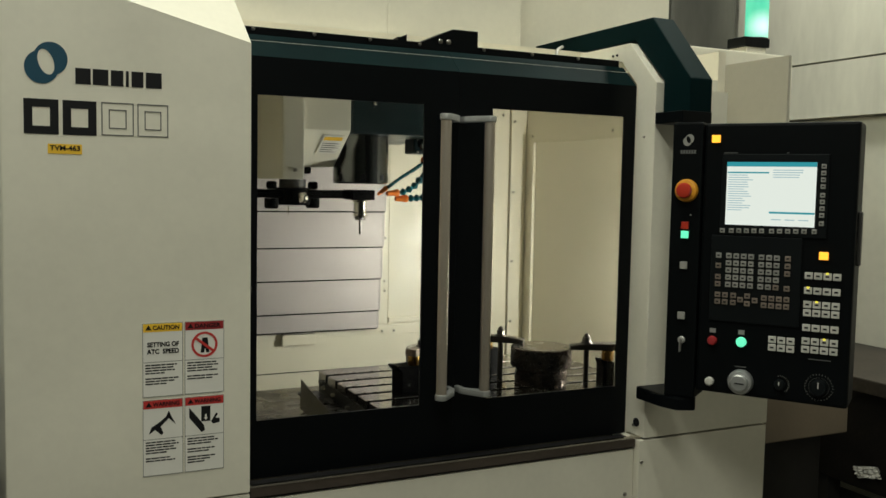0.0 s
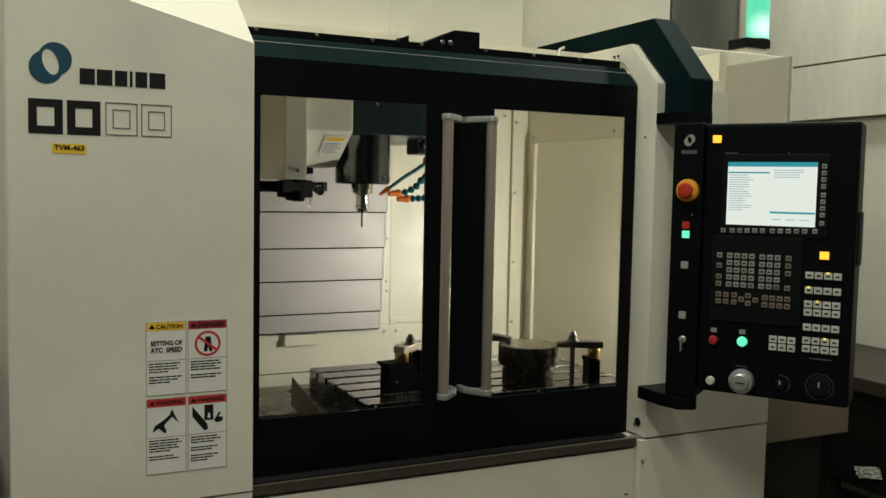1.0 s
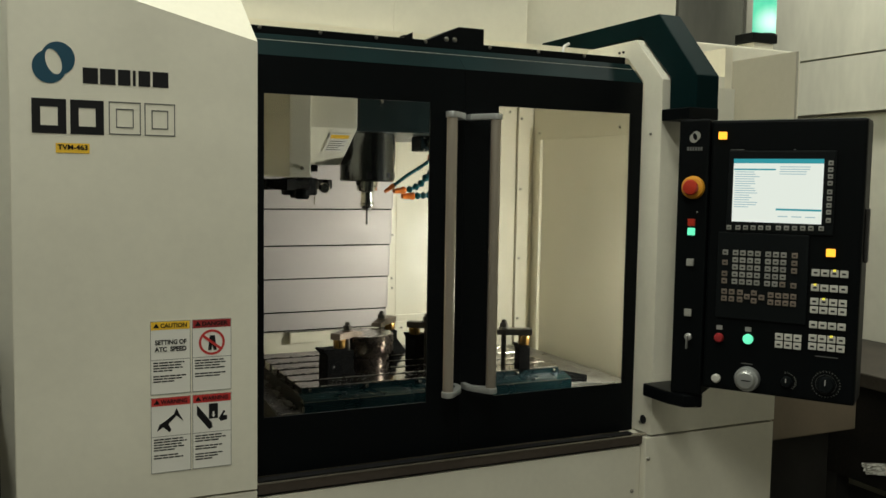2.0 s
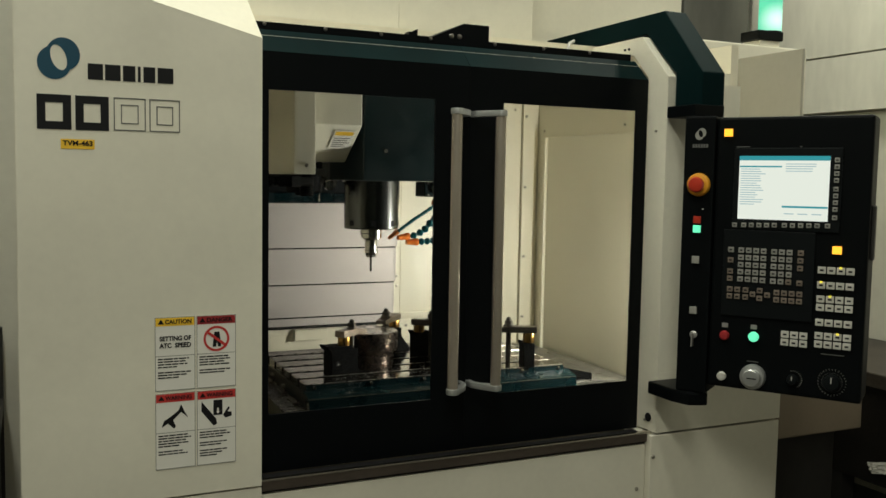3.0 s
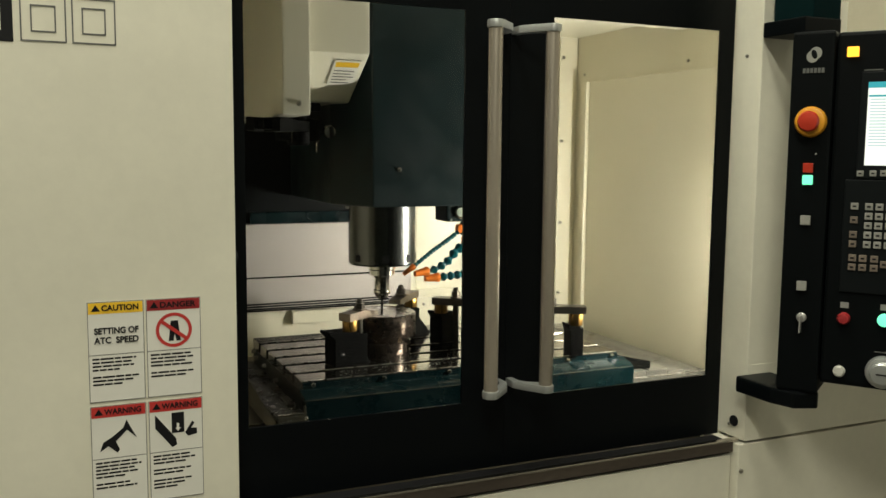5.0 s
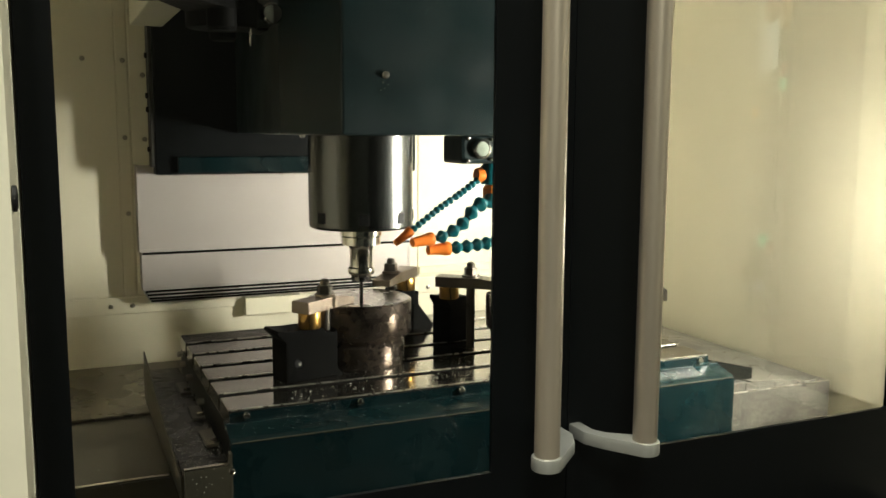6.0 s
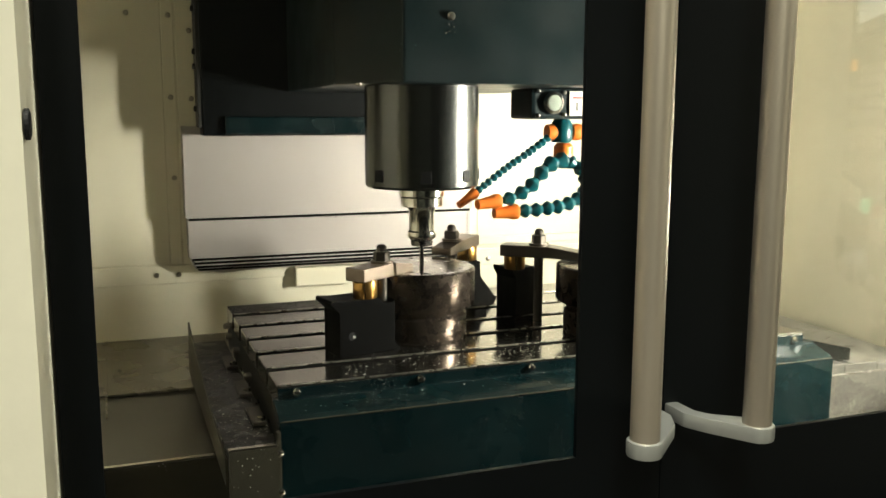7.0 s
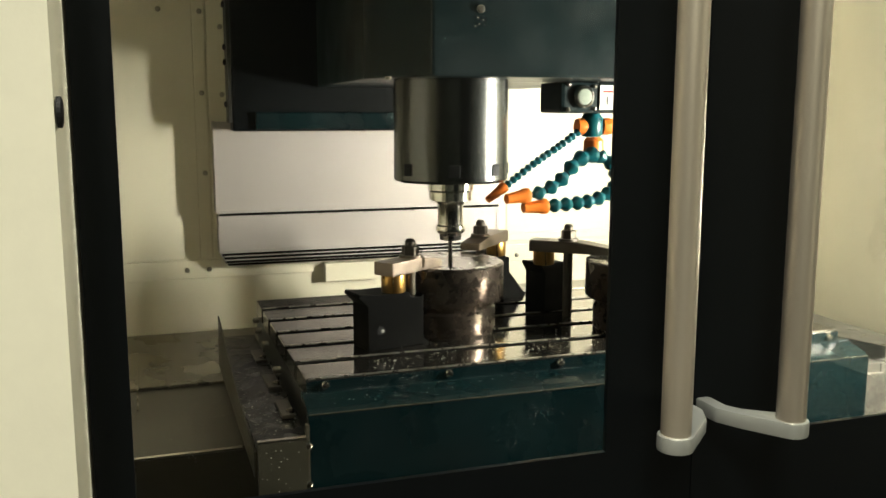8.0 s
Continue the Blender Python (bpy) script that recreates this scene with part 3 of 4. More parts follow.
def sticker(x0, x1, z0, z1, head_mat, head, body, label, split, bars):
    th = thing("warning_label", ((x0 + x1) / 2, FY, z0), label, "sticker", "safety labels")
    part("backing", box(x0, x1, yl, FY - 0.0003, z0, z1), WHITE, th)
    h = z1 - 0.020
    part("header", box(x0 + 0.0015, x1 - 0.0015, yl - 0.0004, yl - 0.0001, h, z1 - 0.0015), head_mat, th)
    bm = prism([(x0 + 0.006, h + 0.0045), (x0 + 0.020, h + 0.0045), (x0 + 0.013, h + 0.0155)], "y", yl - 0.0008, yl - 0.0005)
    part("alert_triangle", bm, INK, th)
    letters(head, x0 + 0.022, yl - 0.0009, h + 0.005, 0.0095, INK, th, width=(x1 - x0) - 0.030)
    zs = z0 + (z1 - z0) * split
    part("rule", box(x0 + 0.001, x1 - 0.001, yl - 0.0004, yl - 0.0001, zs, zs + 0.001), GREYINK, th)
    for a, b, c, d in ((x0, x1, z0, z0 + 0.001), (x0, x1, z1 - 0.001, z1), (x0, x0 + 0.001, z0, z1), (x1 - 0.001, x1, z0, z1)):
        part("border", box(a, b, yl - 0.0004, yl - 0.0001, c, d), GREYINK, th)
    zz = zs - 0.008
    for wide in bars:
        if wide:
            xa, xe = x0 + 0.006, x0 + 0.006 + wide * (x1 - x0 - 0.012)
            while xa < xe - 0.004:
                xb = min(xe, xa + WORDS.uniform(0.008, 0.021))
                part("text_bar", box(xa, xb, yl - 0.0004, yl - 0.0001, zz, zz + 0.0030), INK, th)
                xa = xb + 0.0017
        zz -= 0.0062
    return th


s1 = sticker(0.347, 0.436, 1.052, 1.222, YELLOW, "CAUTION", None, "white caution label with a yellow header on the cream panel", 0.47, (0.9, 0.8, 0.85, 0.55, 0, 0.95, 0.85, 0.6))
letters("SETTING OF", 0.357, yl - 0.0009, 1.168, 0.0105, INK, s1, width=0.070)
letters("ATC  SPEED", 0.357, yl - 0.0009, 1.152, 0.0105, INK, s1, width=0.070)
s2 = sticker(0.440, 0.530, 1.052, 1.222, DARKRED, "DANGER", None, "white danger label with dark red header and red prohibition ring", 0.47, (0.85, 0.9, 0.8, 0.9, 0, 0.9, 0.75))
bm = ring(0.485, 1.167, 0.030, 0.030, 0, 0, 0.0245, 0.0245, 0)
bmesh.ops.translate(bm, verts=bm.verts, vec=(0, -0.0007, 0))
part("prohibition_ring", bm, RED, s2)
bm = box(-0.026, 0.026, -0.0004, 0, -0.003, 0.003)
bm.transform(pose(0.485, yl - 0.0009, 1.167, 0, 38, 0))
part("prohibition_bar", bm, RED, s2)
part("pictogram", prism([(0.476, 1.148), (0.484, 1.148), (0.486, 1.160), (0.489, 1.148), (0.496, 1.148), (0.492, 1.183), (0.480, 1.183)], "y", yl - 0.0006, yl - 0.0002), INK, s2)
s3 = sticker(0.347, 0.436, 0.868, 1.045, RED, "WARNING", None, "white warning label with a red header and a black pictogram", 0.48, (0.85, 0.95, 0.8, 0.9, 0.6, 0, 0.7, 0.85))
part("pictogram", prism([(0.360, 0.966), (0.374, 0.975), (0.388, 0.962), (0.392, 0.967), (0.386, 0.982), (0.404, 1.000), (0.420, 0.985), (0.410, 1.004), (0.404, 1.018), (0.398, 1.004), (0.380, 0.990), (0.366, 0.982)], "y", yl - 0.0006, yl - 0.0002), INK, s3)
s4 = sticker(0.440, 0.530, 0.868, 1.045, RED, "WARNING", None, "white warning label with a red header and a black pictogram", 0.48, (0.8, 0.9, 0.75, 0, 0.8, 0.7, 0, 0.85, 0.7, 0.5))
part("pictogram", prism([(0.450, 1.020), (0.450, 0.996), (0.478, 0.960), (0.486, 0.964), (0.484, 0.976), (0.468, 0.997)], "y", yl - 0.0006, yl - 0.0002), INK, s4)
part("pictogram", box(0.4775, 0.4985, yl - 0.0006, yl - 0.0002, 0.985, 1.021), INK, s4)
part("pictogram_arrow", prism([(0.488, 0.988), (0.4925, 0.994), (0.490, 0.994), (0.490, 1.002), (0.486, 1.002), (0.486, 0.994), (0.4835, 0.994)], "y", yl - 0.0009, yl - 0.0007), WHITE, s4)
part("pictogram", prism([(0.500, 0.984), (0.512, 1.003), (0.516, 1.000), (0.510, 0.991), (0.520, 0.990), (0.520, 0.980), (0.505, 0.977)], "y", yl - 0.0006, yl - 0.0002), INK, s4)

# ---- sliding doors ----


def door(name, x0, x1, wx0, wx1, handle_x, foot_x, label):
    th = thing(name, ((x0 + x1) / 2, 0.0, 0.815), label, "door", "sliding doors")
    part("leaf", frame_wall(x0, x1, 0.800, 1.853, 0.0, 0.006, [(wx0, wx1, 0.948, 1.76)]), BLACK, th)
    part("stiffener", frame_wall(x0 + 0.004, x1 - 0.004, 0.822, 1.850, 0.0062, 0.038, [(max(wx0 - 0.05, x0 + 0.012), min(wx1 + 0.05, x1 - 0.012), 0.90, 1.80)]), BLACK, th)
    bm = prism([(0.001, 1.8532), (0.070, 1.915), (0.090, 1.915), (0.090, 1.905), (0.038, 1.8532)], "x", x0, x1)
    part("top_bevel", bm, TEALBLACK, th, "dark teal sloping top edge")
    part("pane", box(wx0 - 0.012, wx1 + 0.012, 0.0064, 0.0104, 0.936, 1.772), GLASS, th, "clear safety glass")
    bm = lathe([(0.0140, 0.994), (0.0140, 1.717)], (handle_x, -0.085, 0), "z", 28)
    h = part("handle", bm, ALU, th, "satin aluminium bar handle", smooth=True)
    d = 1 if foot_x > handle_x else -1
    for z0, z1 in ((0.979, 0.995), (1.716, 1.732)):
        # cast arm: round cap under the bar, a slanting web and a foot on the door
        reach, lean = d * (foot_x - handle_x), radians(38)
        cap = [(0.0172 * math.cos(lean - radians(90 + 15 * k)), -0.085 + 0.0172 * math.sin(lean - radians(90 + 15 * k))) for k in range(13)]
        web = cap + [(reach - 0.024, -0.044), (reach - 0.016, -0.030), (reach - 0.016, 0.0), (reach, 0.0), (reach, -0.034), (reach - 0.012, -0.058)]
        pts = [(handle_x + d * u, v) for u, v in web]
        part("handle_end", prism(pts, "z", z0, z1, 0.003), ZINC, h, "grey cast handle bracket", smooth=True)
    return th


door("sliding_door", 0.5985, 1.1795, 0.63, 1.078, 1.1025, 1.167, "black enamelled sliding door with a tall glass window, closed")
door("sliding_door", 1.1805, 1.7715, 1.285, 1.73, 1.231, 1.1815, "black enamelled sliding door with a tall glass window, closed")

for x in (0.64, 0.80, 0.955, 1.10, 1.30, 1.46, 1.62):
    screw(mc, x, 0.0903, 1.932, 0.005)
part("fixing_strip", box(0.5995, 1.7705, 0.0905, 0.104, 1.900, 1.938), BLACK, mc)
# ---- tower light ----
tl = thing("tower_light", (2.90, 0.74, 2.13), "signal tower lit green on a black base", "light")
part("foot", box(2.88, 2.99, 0.71, 0.81, 2.1305, 2.155, 0.003), CREAM, tl)
part("base", box(2.866, 3.003, 0.702, 0.81, 2.1555, 2.1946, 0.004), BLACK, tl)
part("lens", lathe([(0.0485, 2.195), (0.0485, 2.56)], (2.976, 0.755, 0), "z", 28), TOWER, tl, "glowing green lens", smooth=True)
part("collar", lathe([(0.0492, 2.1950), (0.0492, 2.199), (0.0475, 2.2)], (2.976, 0.755, 0), "z", 28), BLACK, tl, smooth=True)
# ---- operator panel ----
op = thing("operator_panel", (1.745, -0.209, 0.97), "black swivelling operator panel with lit screen and many keys", "control panel", "", -55.6)


def lbox(x0, x1, y0, y1, z0, z1, bevel=0.0):
    return box(x0, x1, y0, y1, z0 - 0.97, z1 - 0.97, bevel)


def op_part(name, bm, material, label="", parent=None, smooth=False):
    return part(name, bm, material, parent or op, label, True, smooth)


op_part("side_column", lbox(0.0, 0.084, -0.012, 0.10, 0.968, 1.732, 0.006), PANEL)
op_part("body", lbox(0.086, 0.474, -0.004, 0.12, 0.992, 1.728, 0.008), PANEL)
op_part("edge_handle", lbox(0.4745, 0.484, 0.02, 0.05, 1.36, 1.50, 0.004), DARKMETAL)
bez = op_part("bezel", lbox(0.136, 0.404, -0.009, -0.0045, 1.428, 1.645, 0.002), PANEL2)
op_part("screen", lbox(0.150, 0.375, -0.0105, -0.0095, 1.456, 1.624), SCREEN, "lit pale screen", bez)
for a, b, c, d in ((0.150, 0.375, 1.612, 1.624), (0.152, 0.258, 1.594, 1.598), (0.262, 0.374, 1.489, 1.494)):
    op_part("screen_bar", lbox(a, b, -0.0112, -0.0108, c, d), SCREENBAR, "", bez)
random.seed(11)
for i in range(16):
    z = 1.588 - i * 0.0062
    op_part("screen_line", lbox(0.155, 0.155 + random.uniform(0.035, 0.065), -0.0112, -0.0108, z, z + 0.0022), SCREENINK, "", bez)
for i in range(4):
    z = 1.602 - i * 0.0062
    op_part("screen_line", lbox(0.268, 0.268 + random.uniform(0.05, 0.075), -0.0112, -0.0108, z, z + 0.0022), SCREENINK, "", bez)
for i in range(3):
    op_part("screen_line", lbox(0.268 + 0.034 * i, 0.292 + 0.034 * i, -0.0112, -0.0108, 1.472, 1.4745), SCREENINK, "", bez)
op_part("keyboard", lbox(0.116, 0.348, -0.0085, -0.0045, 1.192, 1.4265, 0.002), PANEL2)


def key_mesh(w, h, material):
    me_ob = op_part("key", box(-w / 2, w / 2, -0.004, 0, -h / 2, h / 2, 0.0012), material)
    return me_ob


def keys(first, w, h, material, spots, y):
    """Alike key caps, each an object, with a small printed mark."""
    ob = key_mesh(w, h, material)
    ob.location = (spots[0][0], y, spots[0][1] - 0.97)
    mark = op_part("key_mark", box(-w * 0.24, w * 0.24, -0.0048, -0.0041, -h * 0.14, h * 0.12), INK, "", ob)
    for s, z in spots[1:]:
        o = alike(ob, "key", op, (s, y, z - 0.97))
        mk = new("key_mark", mark.data)
        mk.parent = o
    return ob


soft = [(x, 1.4395 + 0.027 * (x - 0.15)) for x in [0.1438] + [0.1676 + 0.0195 * i for i in range(5)] + [0.2709 + 0.0200 * i for i in range(5)] + [0.3756]]
keys("soft", 0.0125, 0.012, KEY, soft, -0.009)
keys("side", 0.012, 0.012, KEY, [(0.3915, 1.6137 - 0.0172 * i - (0.005 if i > 3 else 0.0) - (0.004 if i > 7 else 0.0)) for i in range(9)], -0.009)
block = [(0.137, 1.372)]
for r_ in range(5):
    block += [(0.164 + 0.0193 * c, 1.372 - 0.0195 * r_) for c in range(4)]
    block += [(0.2485 + 0.0193 * c, 1.372 - 0.0195 * r_) for c in range(3 if r_ < 4 else 2)]
keys("pad", 0.0145, 0.0140, KEY, block, -0.0085)
dim = [(0.137, 1.344), (0.137, 1.3135), (0.137, 1.294), (0.2871, 1.294)] + [(0.3146, z) for z in (1.372, 1.352, 1.332, 1.293)]
dim += [(s_, z) for s_ in (0.138, 0.1578, 0.1795) for z in (1.265, 1.246)]
dim += [(0.198, 1.255), (0.216, 1.266), (0.216, 1.2455), (0.2356, 1.2555)]
dim += [(0.259 + 0.0189 * c, z) for c in range(4) for z in (1.264, 1.245)]
keys("dim", 0.0145, 0.0140, KEYDIM, dim, -0.0085)
white = []
for z in (1.331, 1.292, 1.256, 1.234, 1.195, 1.160, 1.138):
    white += [(0.367 + 0.0226 * c, z) for c in range(4)]
white += [(0.284 + 0.0230 * c, z) for z in (1.155, 1.134) for c in range(3)]
keys("white", 0.0195, 0.0180, KEYWHITE, white, -0.0045)
for s, z in ((0.412, 1.336), (0.367, 1.297), (0.3896, 1.261), (0.412, 1.165)):
    op_part("led", lbox(s - 0.003, s + 0.003, -0.0105, -0.009, z + 0.001, z + 0.0055), LED, "lit yellow lamp")
for s, z, lit in ((0.1175, 1.686, True), (0.401, 1.384, True)):
    b = op_part("lamp_button", lbox(s - 0.011, s + 0.011, -0.012, -0.0045, z - 0.010, z + 0.010, 0.0015), AMBERLIT, "lit amber push button")
for s, z, m_ in ((0.044, 1.449, ESTOP), (0.044, 1.424, GREENLIT), (0.044, 1.339, KEY), (0.043, 1.199, KEY)):
    op_part("push_button", lbox(s - 0.010, s + 0.010, -0.020, -0.0125, z - 0.010, z + 0.010, 0.0015), m_)
op_part("pilot_lamp", lbox(0.056, 0.059, -0.0135, -0.0125, 1.477, 1.480), KEYWHITE)


def knob(name, s, z, prof, material, label="", seg=32, y=-0.0045, parent=None):
    return op_part(name, lathe([(r, y - h) for r, h in prof], (s, 0, z - 0.97), "y", seg), material, label, parent, True)


es = knob("stop_ring", 0.044, 1.545, [(0.032, 0), (0.032, 0.003), (0.029, 0.010), (0.024, 0.012)], ESTOPRING, "yellow ring", y=-0.0125)
knob("stop_button", 0.044, 1.545, [(0.013, 0.012), (0.013, 0.020), (0.020, 0.022), (0.0215, 0.030), (0.018, 0.036), (0.008, 0.038)], ESTOP, "red mushroom stop button", y=-0.0125, parent=es)
knob("push_button", 0.128, 1.136, [(0.013, 0), (0.013, 0.006), (0.010, 0.012), (0.004, 0.013)], DARKRED, "dark red push button")
knob("push_button", 0.205, 1.140, [(0.0135, 0), (0.0135, 0.006), (0.011, 0.012), (0.004, 0.013)], GREENLIT, "lit green push button")
knob("push_button", 0.125, 1.023, [(0.012, 0), (0.012, 0.008), (0.009, 0.011), (0.003, 0.0115)], KEYWHITE)
kn = knob("override_knob", 0.208, 1.032, [(0.0335, 0), (0.0335, 0.012), (0.030, 0.018), (0.024, 0.019), (0.023, 0.030), (0.020, 0.033), (0.005, 0.034)], ZINC, "silver rotary knob")
op_part("knob_mark", lbox(0.198, 0.222, -0.0398, -0.0388, 1.0305, 1.0335), INK, "", kn)
for s, z, r in ((0.308, 1.037, 0.017), (0.404, 1.041, 0.026)):
    k2 = knob("selector", s, z, [(r * 0.8, 0), (r * 0.8, 0.010), (r * 0.7, 0.016), (r * 0.2, 0.017)], PANEL2)
    bm = bmesh.new()
    n = 28 if r > 0.02 else 13
    for k in range(n):
        a = 2 * math.pi * k / 28 + (0 if r > 0.02 else -0.2)
        b2 = box(-0.0004, 0.0004, -0.0006, 0, 0, 0.004)
        b2.transform(pose(s + math.sin(a) * r * 1.22, -0.0046, z - 0.97 + math.cos(a) * r * 1.22, 0, math.degrees(a), 0))
        tmp_me = bpy.data.meshes.new("t")
        b2.to_mesh(tmp_me)
        b2.free()
        bm.from_mesh(tmp_me)
        bpy.data.meshes.remove(tmp_me)
    op_part("scale_marks", bm, KEY, "", k2)
    op_part("pointer", lbox(s - 0.0012, s + 0.0012, -0.0222, -0.0216, z, z + r * 0.6), KEYWHITE, "", k2)
for s_, z in ((0.128, 1.164), (0.204, 1.166)):
    op_part("button_plate", lbox(s_ - 0.008, s_ + 0.008, -0.0052, -0.0046, z - 0.006, z + 0.006), PLATE, "small grey plate over a button")
bm = bmesh.new()
for k in range(40):
    a0, a1 = 2 * math.pi * k / 40, 2 * math.pi * (k + 0.6) / 40
    vs = [bm.verts.new((0.404 + r * math.sin(a), -0.0048, 1.041 - 0.97 + r * math.cos(a))) for r, a in ((0.0245, a0), (0.0255, a0), (0.0255, a1), (0.0245, a1))]
    bm.faces.new(vs)
op_part("dial_ring", bm, GREYINK, "fine printed ring round the dial")
knob("key_lock", 0.046, 1.131, [(0.010, 0), (0.010, 0.006), (0.007, 0.008)], PLATE, "metal key lock", y=-0.0125)
op_part("key_blade", lbox(0.0445, 0.0475, -0.036, -0.0205, 1.100, 1.136, 0.0008), PLATE)
bm = ring(0, 0, 0.0118, 0.0126, 0, 0.001, 0.0054, 0.0098, 0.3, 0.27)
bmesh.ops.translate(bm, verts=bm.verts, vec=(0.044, -0.0128 - yl, 1.683 - 0.97))
op_part("emblem", bm, KEY)
for i in range(6):
    op_part("name_bar", lbox(0.023 + i * 0.0073, 0.0285 + i * 0.0073, -0.0129, -0.0122, 1.646, 1.656), GREYINK)
for s, w, z in ((0.14, 0.035, 1.647), (0.30, 0.006, 1.647), (0.375, 0.055, 1.112), (0.19, 0.03, 1.071)):
    op_part("text_bar", lbox(s, s + w, -0.0098, -0.0092, z, z + 0.0022) if z > 1.6 else lbox(s, s + w, -0.0052, -0.0046, z, z + 0.0022), GREYINK)

# ---- tool changer ----
SX, SY = 1.106, 0.56
atc = thing("tool_changer", (0.88, SY, 1.555), "cream tool changer housing hanging in the work space", "machine part")
part("housing", box(0.786, 0.852, 0.34, 1.10, 1.556, 1.90, 0.004), CREAM, atc)
bm = prism([(0.38, 1.90), (0.38, 1.704), (0.54, 1.597), (1.10, 1.597), (1.10, 1.90)], "x", 0.8545, 1.008, 0.004)
part("housing", bm, CREAM, atc, "cream cover with a sloping underside")
bm = bmesh.new()
box(0.926, 0.992, -0.001, 0.001, 0.0, 0.092, bm=bm)
bm.transform(pose(0.003, 0.4740, 1.6382, 56.2, 0, 0))
pl = part("name_plate", bm, WHITE, atc, "small white plate with a yellow band")
bm = box(0.930, 0.988, -0.0018, -0.0012, 0.068, 0.086)
bm.transform(pose(0.003, 0.4740, 1.6382, 56.2, 0, 0))
part("yellow_band", bm, YELLOW, pl)
for k in range(5):
    bm = box(0.932, 0.932 + (0.050, 0.044, 0.053, 0.038, 0.047)[k], -0.0018, -0.0012, 0.052 - 0.011 * k, 0.055 - 0.011 * k)
    bm.transform(pose(0.003, 0.4740, 1.6382, 56.2, 0, 0))
    part("text_bar", bm, GREYINK, pl)
screw(atc, 0.824, 0.34, 1.582, 0.006)
part("shaft", lathe([(0.042, 1.52), (0.042, 1.556)], (0.88, SY, 0), "z", 24), DARKMETAL, atc, smooth=True)
part("sensor", box(0.90, 0.94, 0.56, 0.60, 1.575, 1.5965, 0.002), BLACK, atc)

arm_ob = thing("changer_arm", (0.88, SY, 1.50), "black double-ended tool changer arm", "machine part")
bm = prism([(-0.245, -0.022), (-0.05, -0.042), (0.05, -0.042), (0.245, -0.022), (0.255, 0.0), (0.245, 0.022), (0.05, 0.042), (-0.05, 0.042), (-0.245, 0.022), (-0.255, 0)], "z", -0.012, 0.014, 0.003)
part("beam", bm, BLOCK, arm_ob, local=True)
part("hub", lathe([(0.052, -0.034), (0.056, -0.03), (0.056, 0.018), (0.05, 0.02)], (0, 0, 0), "z", 28), BLOCK, arm_ob, local=True, smooth=True)
for d in (-1, 1):
    part("gripper", prism([(d * 0.185, -0.045), (d * 0.262, -0.040), (d * 0.262, -0.020), (d * 0.215, -0.015), (d * 0.215, 0.015), (d * 0.262, 0.020), (d * 0.262, 0.040), (d * 0.185, 0.045)], "z", -0.016, 0.016, 0.002), BLOCK, arm_ob, local=True)
    part("lock_pin", lathe([(0.018, -0.045), (0.022, -0.04), (0.022, -0.014), (0.016, -0.013)], (d * 0.075, 0.03 * d, 0), "z", 16), BLOCK, arm_ob, local=True, smooth=True)
    part("lock_pin", lathe([(0.012, 0.015), (0.016, 0.02), (0.016, 0.035), (0.010, 0.04)], (d * 0.075, 0.03 * d, 0), "z", 16), BLOCK, arm_ob, local=True, smooth=True)

# shiny lock knob on the hub and a bead of coolant under it
bm = lathe([(0.0165, 0.0), (0.0165, -0.012), (0.0140, -0.0155), (0.004, -0.017)], (0, 0, 0), "y", 24)
bm.transform(pose(0.0155, -0.0745, -0.010, 0, 0, -58))
part("lock_knob", bm, NICKEL, arm_ob, "bright steel lock knob", local=True, smooth=True)
bm = lathe([(0.0006, 0.0), (0.0018, -0.006), (0.0022, -0.022), (0.0008, -0.027)], (-0.029, -0.057, -0.036), "z", 10)
part("coolant_bead", bm, NICKEL, arm_ob, "hanging bead of coolant", local=True, smooth=True)

# ---- spindle head ----
hd = thing("spindle_head", (SX, SY, 1.18), "dark teal spindle head with a bright steel nose", "machine part")
plan = [(1.040, 0.45), (1.47, 0.45), (1.47, 1.12), (1.005, 1.12), (0.983, 0.62)]
part("casting", prism(plan, "z", 1.336, 1.99, 0.004), HEAD, hd, "teal painted casting")
part("upper_casting", box(0.99, 1.45, 0.66, 1.14, 1.992, 2.60), HEAD, hd)
part("slide", prism([(1.122, 1.245), (1.181, 1.245), (1.181, 2.30), (1.122, 2.30)], "x", 0.830, 1.432, 0.004), BLACK, hd, "black head slide")
part("slide_wiper", box(0.875, 1.41, 1.108, 1.1215, 1.249, 1.284, 0.003), APRON, hd)
part("slide_flange", box(0.8225, 0.8297, 1.1245, 1.181, 1.262, 2.30, 0.001), DARKMETAL, hd)
for z in (1.300, 1.385, 1.415, 1.50):
    part("bolt_head", lathe([(0.006, 0.0), (0.006, -0.005), (0.003, -0.006)], (0.8224, 1.15, z), "x", 10), INK, hd)
random.seed(21)
bm = bmesh.new()
for k in range(120):
    x, s = random.uniform(0.832, 1.43), random.uniform(0.0012, 0.0036)
    bm.faces.new([bm.verts.new((x + random.uniform(-1, 1) * s * 1.5, 1.120, 1.245 + random.uniform(-1, 1) * s)) for _ in range(3)])
dirt = part("swarf", bm, CLAMPDARK, hd, "dark swarf along the slide's lower edge")
dirt["kind"] = "stuff"
nose = part("spindle_nose", lathe([(0.068, 1.180), (0.085, 1.180), (0.0885, 1.184), (0.0885, 1.335)], (SX, SY, 0), "z", 64), CHROME, hd, "polished steel spindle nose", smooth=True)
